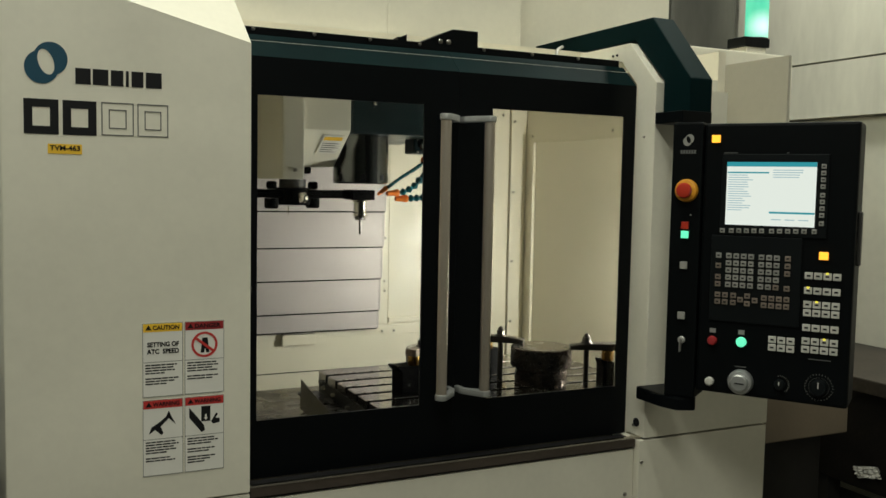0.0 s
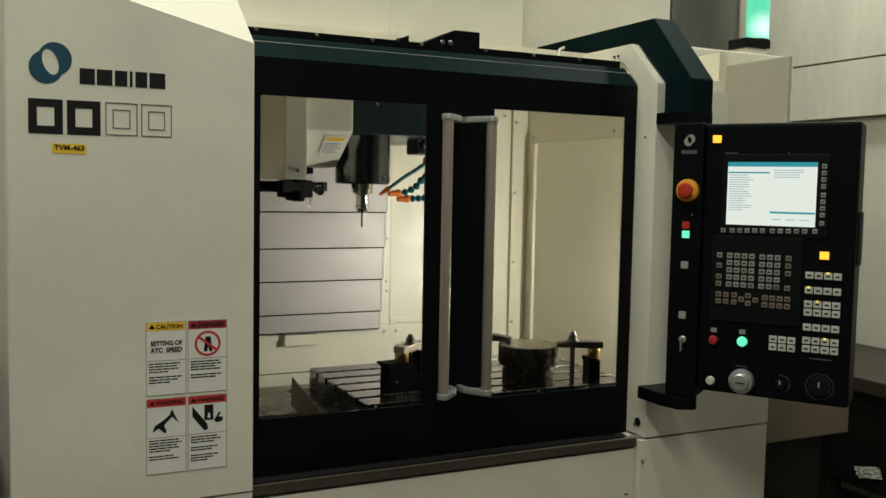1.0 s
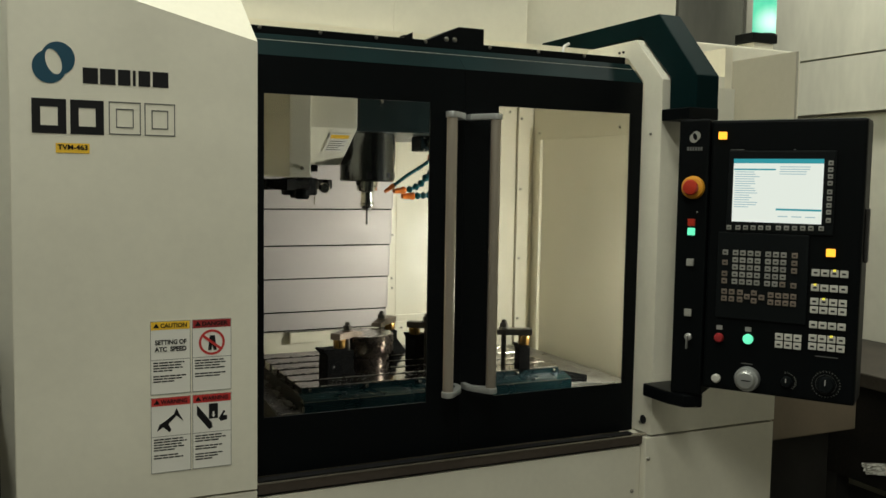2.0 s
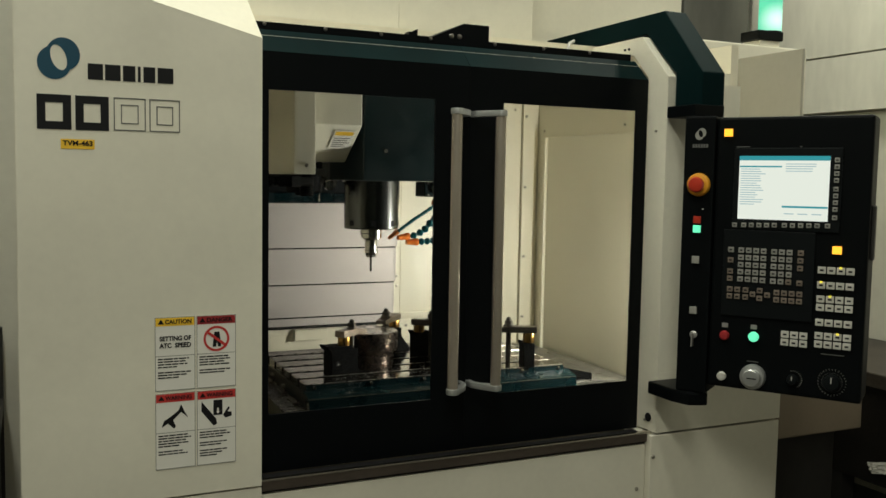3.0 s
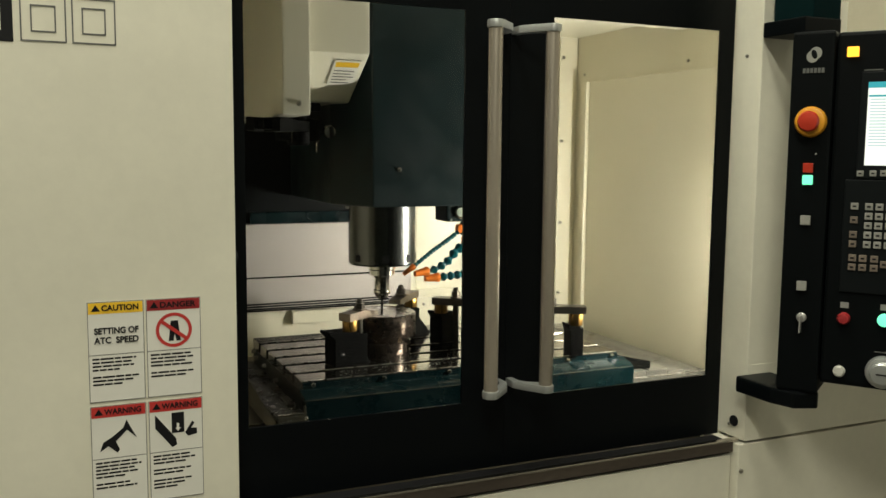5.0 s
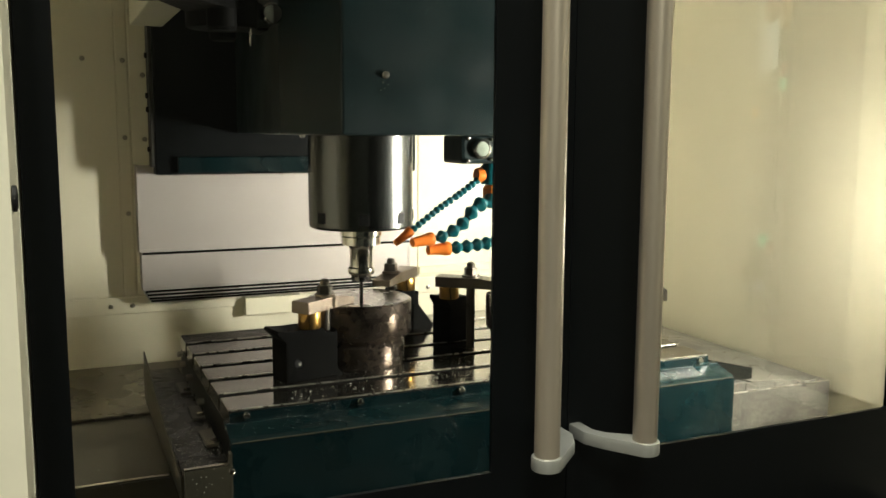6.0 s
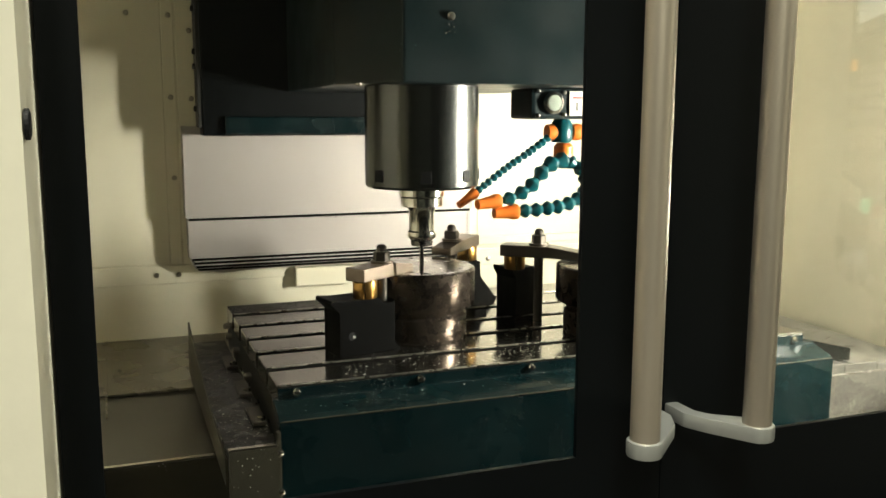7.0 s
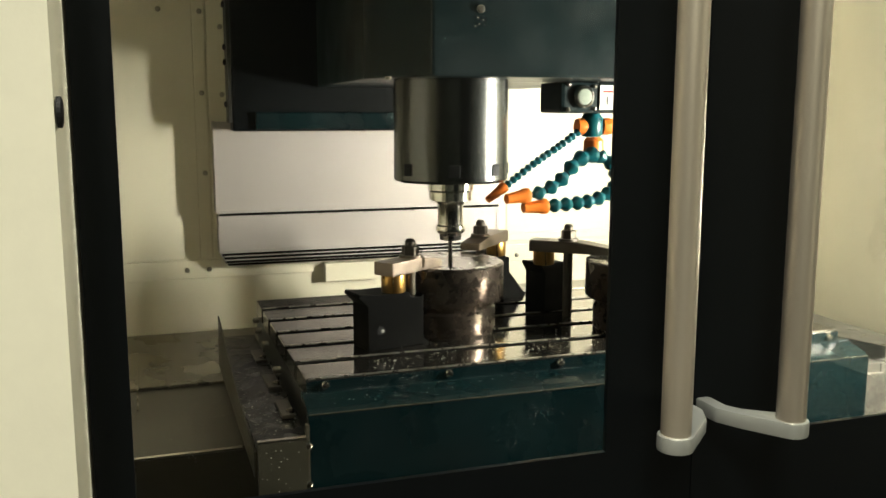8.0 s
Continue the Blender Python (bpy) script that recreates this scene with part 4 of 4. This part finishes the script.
for a in (205, 255, 300, 345):
    ca, sa = math.cos(radians(a)), math.sin(radians(a))
    bm = box(-0.008, 0.008, -0.002, 0.002, -0.009, 0.009, 0.001)
    bm.transform(pose(SX + 0.088 * ca, SY + 0.088 * sa, 1.200, 0, 0, a + 90))
    part("drive_slot", bm, INK, nose)
vb = part("valve_box", box(1.302, 1.45, 0.575, 0.66, 1.284, 1.335, 0.006), HEAD, hd, "dark block with a sight glass")
part("sight_ring", lathe([(0.0185, 0.0), (0.0185, -0.006), (0.0150, -0.0085), (0.0145, -0.0085)], (1.340, 0.575, 1.311), "y", 28), NICKEL, vb, smooth=True)
part("sight_glass", lathe([(0.0143, -0.001), (0.0143, -0.0075), (0.012, -0.0095), (0.004, -0.0102)], (1.340, 0.575, 1.311), "y", 28), MILKY, vb, "milky round sight glass", smooth=True)
part("plate", box(1.371, 1.399, 0.572, 0.5745, 1.290, 1.330), WHITE, vb)
part("plate_mark", box(1.376, 1.394, 0.5712, 0.5718, 1.318, 1.321), RED, vb)
part("plate_mark", box(1.383, 1.386, 0.5712, 0.5718, 1.298, 1.312), GREYINK, vb)
for x, z in ((1.362, 1.328), (1.362, 1.292), (1.314, 1.330), (1.314, 1.290)):
    screw(vb, x, 0.575, z, 0.0035)
screw(hd, 1.112, 0.45, 1.430, 0.006)
for dx, dz, r in ((-0.004, -0.012, 0.0016), (0.004, -0.015, 0.0014), (-0.002, -0.021, 0.0012), (-0.008, -0.024, 0.0015), (0.006, -0.022, 0.0010)):
    part("coolant_drop", lathe([(r * 0.6, 0.0), (r, -0.0006), (r * 0.7, -0.0014), (r * 0.2, -0.0018)], (1.112 + dx, 0.4498, 1.430 + dz), "y", 8), NICKEL, hd, smooth=True)
screw(hd, 0.99, 0.50, 1.3365, 0.005, "z", -1)

# jointed coolant hoses


def hose(points, r0, r1, nozzle_len, nozzle_r, label):
    """Ball joints strung on a smooth line from the block to an orange nozzle."""
    P = [Vector(p) for p in points]
    dense = []
    for i in range(len(P) - 1):
        p0, p1, p2, p3 = P[max(i - 1, 0)], P[i], P[i + 1], P[min(i + 2, len(P) - 1)]
        for k in range(24):
            t = k / 24
            dense.append(0.5 * ((2 * p1) + (p2 - p0) * t + (2 * p0 - 5 * p1 + 4 * p2 - p3) * t * t + (3 * p1 - p0 - 3 * p2 + p3) * t ** 3))
    dense.append(P[-1])
    total = sum((b - a).length for a, b in zip(dense, dense[1:]))
    n = max(4, int(total / (r0 * 1.55)))
    step = total / n
    spots, dirs, walked = [dense[0]], [dense[1] - dense[0]], 0.0
    for a, b in zip(dense, dense[1:]):
        walked += (b - a).length
        if walked >= step * len(spots) and len(spots) < n:
            spots.append(b)
            dirs.append(b - a)
    for k, (s, d) in enumerate(zip(spots, dirs)):
        r = r0 + (r1 - r0) * k / n
        bm = lathe([(r * 0.50, -r * 0.95), (r * 0.62, -r * 0.75), (r, -r * 0.12), (r * 0.96, r * 0.22), (r * 0.58, r * 0.70), (r * 0.50, r * 0.95)], (0, 0, 0), "z", 16)
        bm.transform(Matrix.Translation(s) @ d.to_track_quat("Z", "Y").to_matrix().to_4x4())
        part("hose_joint", bm, HOSE, hd, "" if k else label, smooth=True)
    d = (dense[-1] - dense[-4]).normalized()
    bm = lathe([(nozzle_r * 1.15, -0.004), (nozzle_r * 1.2, 0.004), (nozzle_r, 0.008), (nozzle_r * 0.75, nozzle_len)], (0, 0, 0), "z", 18)
    bm.transform(Matrix.Translation(dense[-1]) @ d.to_track_quat("Z", "Y").to_matrix().to_4x4())
    part("nozzle", bm, ORANGE, hd, "orange nozzle", smooth=True)


part("hose_base", lathe([(0.016, 1.245), (0.019, 1.25), (0.019, 1.275), (0.013, 1.284)], (1.374, 0.605, 0), "z", 20), HOSE, hd, smooth=True)
part("hose_tap", lathe([(0.013, 0.0), (0.015, 0.01), (0.012, 0.022)], (1.346, 0.605, 1.262), "x", 16), ORANGE, hd, "orange valve", smooth=True)
part("hose_tap", lathe([(0.013, 0.0), (0.015, 0.01), (0.012, 0.022)], (1.393, 0.605, 1.262), "x", 16), ORANGE, hd, "orange valve", smooth=True)
part("hose_tee", lathe([(0.012, 1.205), (0.017, 1.212), (0.017, 1.238), (0.012, 1.244)], (1.376, 0.600, 0), "z", 20), ORANGE, hd, "orange fitting", smooth=True)
hose([(1.346, 0.602, 1.252), (1.308, 0.592, 1.230), (1.262, 0.582, 1.205), (1.220, 0.575, 1.178), (1.200, 0.572, 1.165)], 0.0072, 0.0068, 0.034, 0.0075, "teal jointed coolant hose")
hose([(1.368, 0.590, 1.215), (1.336, 0.580, 1.206), (1.300, 0.570, 1.174), (1.262, 0.562, 1.157), (1.233, 0.556, 1.153)], 0.0150, 0.0110, 0.038, 0.0105, "teal jointed coolant hose")
hose([(1.384, 0.590, 1.212), (1.408, 0.585, 1.194), (1.405, 0.578, 1.160), (1.368, 0.570, 1.142), (1.318, 0.566, 1.136), (1.268, 0.562, 1.134)], 0.0130, 0.0120, 0.038, 0.0110, "teal jointed coolant hose")

# ---- tool ----
tool = thing("tool_holder", (SX, SY, 1.18), "bright steel tool holder with a slim drill", "tool")
part("holder", lathe([(0.036, 1.181), (0.036, 1.166), (0.030, 1.165), (0.0335, 1.163), (0.0335, 1.150), (0.024, 1.148), (0.0198, 1.141), (0.0198, 1.111), (0.0225, 1.109), (0.0235, 1.102), (0.022, 1.099), (0.017, 1.096), (0.010, 1.091)], (SX, SY, 0), "z", 40), NICKEL, tool, smooth=True)
part("collet_nut", lathe([(0.0165, 1.0955), (0.0178, 1.094), (0.0170, 1.087), (0.008, 1.085)], (SX, SY, 0), "z", 12), DRILL, tool)
part("drill", lathe([(0.0036, 1.086), (0.0036, 1.043), (0.0006, 1.038)], (SX, SY, 0), "z", 14), DRILL, tool, smooth=True)

# ---- way cover ----
cover = thing("way_cover", (1.1215, 1.23, 0.93), "stacked steel plates of a telescopic way cover", "machine part")
plates = []
for i, (hang, rest, tall) in enumerate(((1.074, 1.074, 0.19), (0.931, 0.987, 0.17), (0.801, 0.978, 0.17), (0.670, 0.969, 0.17), (0.20, 0.962, 0.12))):
    w = 0.325 - 0.0045 * i
    y0 = 1.183 + 0.0055 * i
    bm = box(-w, w, y0 - 1.23, y0 - 1.23 + 0.003, 0.0, tall)
    box(-w, w, y0 - 1.23 - 0.0025, y0 - 1.23 + 0.004, -0.004, 0.003, bm=bm)
    box(-w - 0.002, -w + 0.004, y0 - 1.23 - 0.002, 1.249 - 1.23, -0.004, tall, bm=bm)
    box(w - 0.004, w + 0.002, y0 - 1.23 - 0.002, 1.249 - 1.23, -0.004, tall, bm=bm)
    pl_ob = part("plate", bm, STEEL, cover, "dull steel cover plate", local=True)
    # Black strip paints the gap's shade under each plate's lip.
    part("wiper", box(-w + 0.004, w - 0.004, y0 - 1.23 - 0.001, y0 - 1.23 + 0.0055, -0.0095, -0.0042), BLOCK, pl_ob, "black strip for the shade under the plate's lip", local=True)
    plates.append((pl_ob, hang, rest))
    if i < 2:
        bm = bmesh.new()
        for k in range(90):
            x, s = random.uniform(-w, w), random.uniform(0.0012, 0.0034)
            z = -0.0095 + random.uniform(-1, 1) * 0.002
            bm.faces.new([bm.verts.new((x + random.uniform(-1, 1) * s * 1.5, y0 - 1.23 - 0.0032, z + random.uniform(-1, 1) * s)) for _ in range(3)])
        dirt = part("swarf", bm, CLAMPDARK, pl_ob, "dark swarf caught on the plate's lower edge", local=True)
        dirt["kind"] = "stuff"

# ---- table and what is clamped on it ----
ZT = 0.917
riders = []
TX0, TX1, TY0, TY1 = 0.846, 1.765, 0.412, 0.965
tb = thing("machine_table", (1.305, 0.69, ZT), "ground steel machine table with T-slots and oily chips", "machine part")
riders.append(tb)
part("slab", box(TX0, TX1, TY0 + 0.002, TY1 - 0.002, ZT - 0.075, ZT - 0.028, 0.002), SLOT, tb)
edges = [TY0, 0.497, 0.592, 0.687, 0.782, 0.877, TY1]
for a, b in zip(edges, edges[1:]):
    a2, b2 = a + (0.009 if a > TY0 else 0), b - (0.009 if b < TY1 else 0)
    part("table_bar", box(TX0, TX1, a2, b2, ZT - 0.030, ZT, 0.0025), TABLE, tb)
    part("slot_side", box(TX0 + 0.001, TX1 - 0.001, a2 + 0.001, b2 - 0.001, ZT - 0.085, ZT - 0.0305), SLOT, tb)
# Strips paint the highlight along the worn slot edges.
for e in edges[:-1]:
    y = e + (0.009 if e > TY0 else 0.0)
    part("worn_edge", box(TX0 + 0.004, TX1 - 0.002, y + 0.0002, y + 0.0038, ZT - 0.0012, ZT + 0.0006), EDGE, tb, "bright strip for the glint on a slot's worn edge")
part("front_face", box(TX0 + 0.001, TX1 - 0.001, TY0 - 0.0016, TY0 - 0.0003, ZT - 0.029, ZT - 0.0035), APRON, tb, "dark teal front face")
for x in (0.873, 1.057, 1.238, 1.42, 1.60, 1.745):
    part("bolt_head", lathe([(0.007, 0.0), (0.007, -0.003), (0.005, -0.006), (0.002, -0.007)], (x, TY0, 0.906), "y", 14), NICKEL, tb, smooth=True)
# apron in front of the table
ap = [(TY0 - 0.002, 0.899), (TY0 - 0.002, 0.896), (0.372, 0.887), (0.362, 0.881), (0.362, 0.60), (0.372, 0.60), (0.372, 0.876), (TY0 + 0.01, 0.888), (TY0 + 0.01, 0.899)]
part("apron", prism(ap, "x", TX0 - 0.006, 1.788, 0.0015), APRON, tb, "teal painted splash apron flecked with chips")
part("apron_edge", box(TX0 - 0.004, 1.787, 0.3612, 0.3632, 0.8812, 0.8830, 0.0004), OILED, tb, "dull thin strip along the apron's front edge")
# gutter beside the table
part("gutter_lip", box(0.770, TX0 - 0.012, 0.3445, 0.3535, 0.8555, 0.8585, 0.001), RAILTOP, tb, "bright worn front lip")
part("corner_strip", box(TX0 - 0.0115, TX0 - 0.0065, 0.350, 0.361, 0.60, 0.872, 0.001), OILED, tb)
for z in (0.68, 0.79, 0.845):
    part("bolt_head", lathe([(0.0055, 0.0), (0.0055, -0.004), (0.003, -0.0055)], (TX0 - 0.009, 0.350, z), "y", 10), NICKEL, tb)
part("gutter", box(0.7695, TX0 - 0.008, 0.353, 0.95, 0.844, 0.852), SLUDGE, tb, "oily cover strip caked with chips")
part("gutter_front", box(0.770, TX0 - 0.012, 0.345, 0.3525, 0.60, 0.855), OILED, tb)
part("gutter", box(TX1 + 0.004, 1.786, 0.375, 0.95, 0.838, 0.846), SLUDGE, tb)
bm = prism([(0.355, 0.806), (0.355, 0.842), (0.52, 0.855), (0.90, 0.905), (0.91, 0.806)], "x", 0.766, 0.7685)
part("fin", bm, PAN, tb, "thin upright steel guard")
part("end_guard", prism([(1.7875, 0.853), (1.7875, 0.897), (1.905, 0.868), (1.905, 0.836)], "y", 0.442, 0.447), BLOCK, tb)
for y, z in ((0.93, 0.885), (0.90, 0.872), (0.80, 0.870), (0.66, 0.862)):
    part("slot_stop", lathe([(0.006, 0), (0.006, -0.010), (0.004, -0.012)], (TX0, y, z), "x", 12), SCREW, tb, smooth=True)
for y0 in (0.74, 0.58, 0.44):
    part("bracket", box(TX0 - 0.030, TX0 - 0.010, y0, y0 + 0.075, 0.8525, 0.858, 0.002), CLAMPDARK, tb)
    part("bolt_head", lathe([(0.006, 0.0), (0.006, 0.005), (0.003, 0.006)], (TX0 - 0.017, y0 + 0.01, 0.858), "z", 10), NICKEL, tb)
# loose chips on the table front
random.seed(3)
bm = bmesh.new()
for i in range(620):
    x = random.uniform(0.95, 1.70)
    y = random.choice((random.uniform(0.42, 0.50), random.uniform(0.42, 0.58)))
    if any(abs(y - e) < 0.012 for e in edges[1:-1]):
        continue
    s = random.uniform(0.0009, 0.0024)
    b2 = [bm.verts.new((x + random.uniform(-1, 1) * s * 1.6, y + random.uniform(-1, 1) * s * 1.6, ZT + 0.0003 + random.uniform(0, s))) for _ in range(3)]
    bm.faces.new(b2)
for i in range(520):
    if i % 2:
        x, y = random.uniform(0.86, 1.78), random.uniform(0.374, 0.408)
        z = 0.887 + (y - 0.372) * 0.237 + 0.0008
    else:
        x, y, z = random.uniform(0.767, 0.836), random.uniform(0.375, 0.75), 0.8526
    s = random.uniform(0.0006, 0.0017)
    bm.faces.new([bm.verts.new((x + random.uniform(-1, 1) * s * 1.6, y + random.uniform(-1, 1) * s * 1.6, z + random.uniform(0, s))) for _ in range(3)])
chips = part("chips", bm, CHIP, tb, "fine bright metal chips")
chips["kind"] = "stuff"
# pan at the table's open side, moving only back and forth
saddle = thing("saddle_cover", (0.4, 0.7, 0.80), "wet grey steel cover beside the table", "machine part")
part("sheet", box(0.115, 1.780, 0.500, 1.232, 0.787, 0.795), PAN, saddle)
part("sheet_front", box(0.115, 1.780, 0.492, 0.499, 0.55, 0.7945, 0.001), OILED, saddle)
part("sheet_edge", box(0.115, 1.780, 0.4915, 0.5005, 0.7955, 0.7985, 0.001), RAILTOP, saddle, "bright front edge")
part("rear_sheet", box(0.115, 1.780, 0.83, 1.231, 0.7955, 0.8005, 0.001), PANREAR, saddle, "wet shiny rear sheet")
part("seam", box(0.622, 0.625, 0.70, 1.22, 0.8008, 0.8035), PANREAR, saddle)

for x0, x1, top in ((1.790, 1.876, 0.848), (1.8775, 1.952, 0.846), (1.9535, 2.012, 0.841), (2.0135, 2.062, 0.835), (2.0635, 2.098, 0.829)):
    part("cover_plate", box(x0, x1, 0.418, 1.20, 0.690, top, 0.0015), COVER, saddle, "grimy steel plate of the side cover")

part("cover_front", box(1.790, 2.098, 0.4135, 0.4176, 0.690, 0.8285, 0.001), COVER, saddle, "wet streaked front sheet of the side cover")
part("cover_edge", box(1.790, 2.098, 0.4130, 0.4180, 0.8288, 0.8305, 0.0005), EDGE, saddle)


def workpiece(x, y, label):
    th = thing("workpiece", (x, y, ZT), label, "workpiece", "flanged workpieces")
    riders.append(th)
    part("flange", lathe([(0.096, 0.055), (0.098, 0.058), (0.098, 0.116), (0.095, 0.118)], (0, 0, 0), "z", 56), FORGED, th, local=True, smooth=True)
    part("body", lathe([(0.083, 0.0), (0.084, 0.004), (0.084, 0.040), (0.080, 0.044), (0.086, 0.0549)], (0, 0, 0), "z", 56), FORGED, th, local=True, smooth=True)
    part("top_face", lathe([(0.0935, 0.1182), (0.0935, 0.1190)], (0, 0, 0), "z", 56), FACED, th, "freshly faced bright top", local=True)
    for k in range(6):
        a = radians(60 * k + 20)
        part("hole", lathe([(0.0045, 0.1191), (0.0045, 0.1194)], (0.078 * math.cos(a), 0.078 * math.sin(a), 0), "z", 14), INK, th, local=True)
    return th


workpiece(1.128, 0.632, "turned flanged steel workpiece clamped on the table under the drill")
workpiece(1.456, 0.540, "dark flanged steel workpiece clamped on the table")
ZW = ZT + 0.1192


def clamp_set(bar0, bar1, nut, block_at, block_turn, block_size, spacer, bar_mat, tail=None, bored=False):
    a, b = Vector(bar0), Vector(bar1)
    d = b - a
    ang = math.degrees(math.atan2(d.y, d.x))
    ln = d.length
    cl = thing("hold_down_clamp", (a.x, a.y, ZW), "steel strap clamp with a stud and nut, holding a workpiece", "clamp", "table clamps", ang)
    riders.append(cl)
    t = 0.021
    bm = prism([(0, 0.0), (0, t), (ln * 0.62, t), (ln, t * 0.62), (ln, 0.0)], "y", -0.019, 0.019, 0.002)
    part("strap", bm, bar_mat, cl, local=True)
    n = cl.matrix_basis.inverted() @ Vector((nut[0], nut[1], ZW))
    part("washer", lathe([(0.018, t), (0.018, t + 0.004)], (n.x, 0, 0), "z", 24), bar_mat, cl, local=True)
    part("nut", lathe([(0.0135, t + 0.004), (0.0135, t + 0.018), (0.012, t + 0.019)], (n.x, 0, 0), "z", 6), CLAMPDARK, cl, local=True)
    part("stud", lathe([(0.0085, ZT - ZW + 0.001), (0.0085, t + 0.026), (0.005, t + 0.030)], (n.x, 0, 0), "z", 14), CLAMPDARK, cl, local=True, smooth=True)
    sx, sy, sz = block_size
    bk = thing("riser_block", (*block_at, ZT), "black steel riser block with a notched top standing on the table", "block", "riser blocks", block_turn)
    riders.append(bk)
    bm = prism([(-sx, 0), (sx, 0), (sx, sz * 0.93), (sx - 0.006, sz * 0.88), (sx * 0.55, sz * 0.90), (sx * 0.45, sz), (-sx * 0.8, sz), (-sx * 1.28, sz * 1.03), (-sx * 1.32, sz * 0.97), (-sx, sz * 0.80)], "y", -sy, sy, 0.0015)
    part("body", bm, BLOCK, bk, local=True)
    if bored:
        part("cross_hole", lathe([(0.0068, -sy - 0.0008), (0.0068, -sy - 0.0003)], (-sx * 0.57, 0, sz * 0.36), "y", 18), INK, bk, "dark cross hole", local=True)
        # Pale disc paints the bright crescent within the dark hole.
        part("hole_edge", lathe([(0.0028, -sy - 0.0013), (0.0028, -sy - 0.0010)], (-sx * 0.57 + 0.0035, 0, sz * 0.36 - 0.001), "y", 12), KEY, bk, "pale disc for the glint inside the hole", local=True)
    if tail:
        steps = [(sx + 0.0004, tail[1])]
        n = max(3, int(tail[1] / 0.0035))
        for k in range(n):
            u, w = sx + tail[0] * (k + 1) / n, tail[1] * (n - 1 - k) / n
            steps += [(u, w + tail[1] / n * 0.8), (u - tail[0] / n * 0.3, max(w, 0.0))]
        part("stepped_heel", prism(steps + [(sx + 0.0004, 0.0)], "y", -sy * 0.9, sy * 0.9), BLOCK, bk, "serrated black heel", local=True)
    bp = thing("brass_spacer", (*spacer, ZT + sz), "short round brass spacer under a clamp", "spacer", "brass spacers")
    riders.append(bp)
    hh = ZW - ZT - sz - 0.0005
    part("body", lathe([(0.0185, 0.0), (0.0195, 0.002), (0.0195, hh - 0.002), (0.0185, hh)], (0, 0, 0), "z", 28), BRASS, bp, local=True, smooth=True)


clamp_set((0.988, 0.520), (1.092, 0.594), (1.043, 0.559), (1.006, 0.560), 12, (0.049, 0.028, 0.089), (1.011, 0.545), CLAMP, (0.012, 0.012), True)
clamp_set((1.306, 0.828), (1.204, 0.720), (1.238, 0.756), (1.298, 0.844), 25, (0.022, 0.026, 0.090), (1.297, 0.824), CLAMP, (0.052, 0.055))
clamp_set((1.314, 0.692), (1.426, 0.598), (1.368, 0.650), (1.362, 0.722), 20, (0.033, 0.026, 0.092), (1.338, 0.690), CLAMPDARK)
clamp_set((1.645, 0.396), (1.512, 0.462), (1.560, 0.438), (1.625, 0.424), -10, (0.019, 0.026, 0.086), (1.622, 0.410), CLAMPDARK)

# ---- motions ----


def head_lift(t):
    return 0.366 if t < 2.18 else max(0.0, 0.366 - 0.198 * (t - 2.18)) if t < 4.03 else 0.0


def motions():
    times = [0.0, 2.0, 2.1] + [2.2 + 0.1 * i for i in range(22)] + [8.0]
    for ob in (hd,):
        walk(ob, [(t, pose(SX, SY, 1.18 + head_lift(t))) for t in times])
    walk(tool, [(0.0, pose(SX, SY, 1.18 + 0.366 - 0.024)), (0.1, pose(SX, SY, 1.18 + 0.366)), (0.2, pose(SX, SY, 1.18 + 0.366))] + [(t, pose(SX, SY, 1.18 + head_lift(t))) for t in times[1:]])
    for ob, hang, rest in plates:
        walk(ob, [(t, pose(0, 0, max(rest, hang + head_lift(t)) - 0.93)) for t in times])
    turns = ((0.0, 0.010, 0), (0.1, 0.034, 0), (0.2, 0.034, 0), (0.3, 0.034, 0), (0.37, 0.034, 32), (0.45, 0.034, 56), (0.55, 0.034, 58), (8.0, 0.034, 58))
    walk(arm_ob, [(t, pose(0.88, SY, 1.50 + dz, 0, 0, a)) for t, dz, a in turns])
    table_rows = ((0.0, 0.160, -0.295), (0.7, 0.160, -0.295), (0.82, 0.157, -0.289), (1.0, 0.135, -0.247), (1.25, 0.095, -0.176), (1.5, 0.054, -0.105), (1.7, 0.026, -0.050),
                  (1.84, 0.006, -0.012), (1.95, 0, 0), (2.2, 0, 0), (4.7, 0, 0), (4.9, 0.001, 0.002), (5.6, 0.008, 0.039), (5.8, 0.009, 0.040), (6.0, 0.008, 0.036), (6.5, 0.005, 0.028), (8.0, 0.005, 0.028))
    for ob in riders:
        m0 = ob.matrix_basis.copy()
        walk(ob, [(t, Matrix.Translation((dx, dy, 0)) @ m0) for t, dx, dy in table_rows])
    m0 = saddle.matrix_basis.copy()
    walk(saddle, [(t, Matrix.Translation((0, dy, 0)) @ m0) for t, dx, dy in table_rows])


motions()
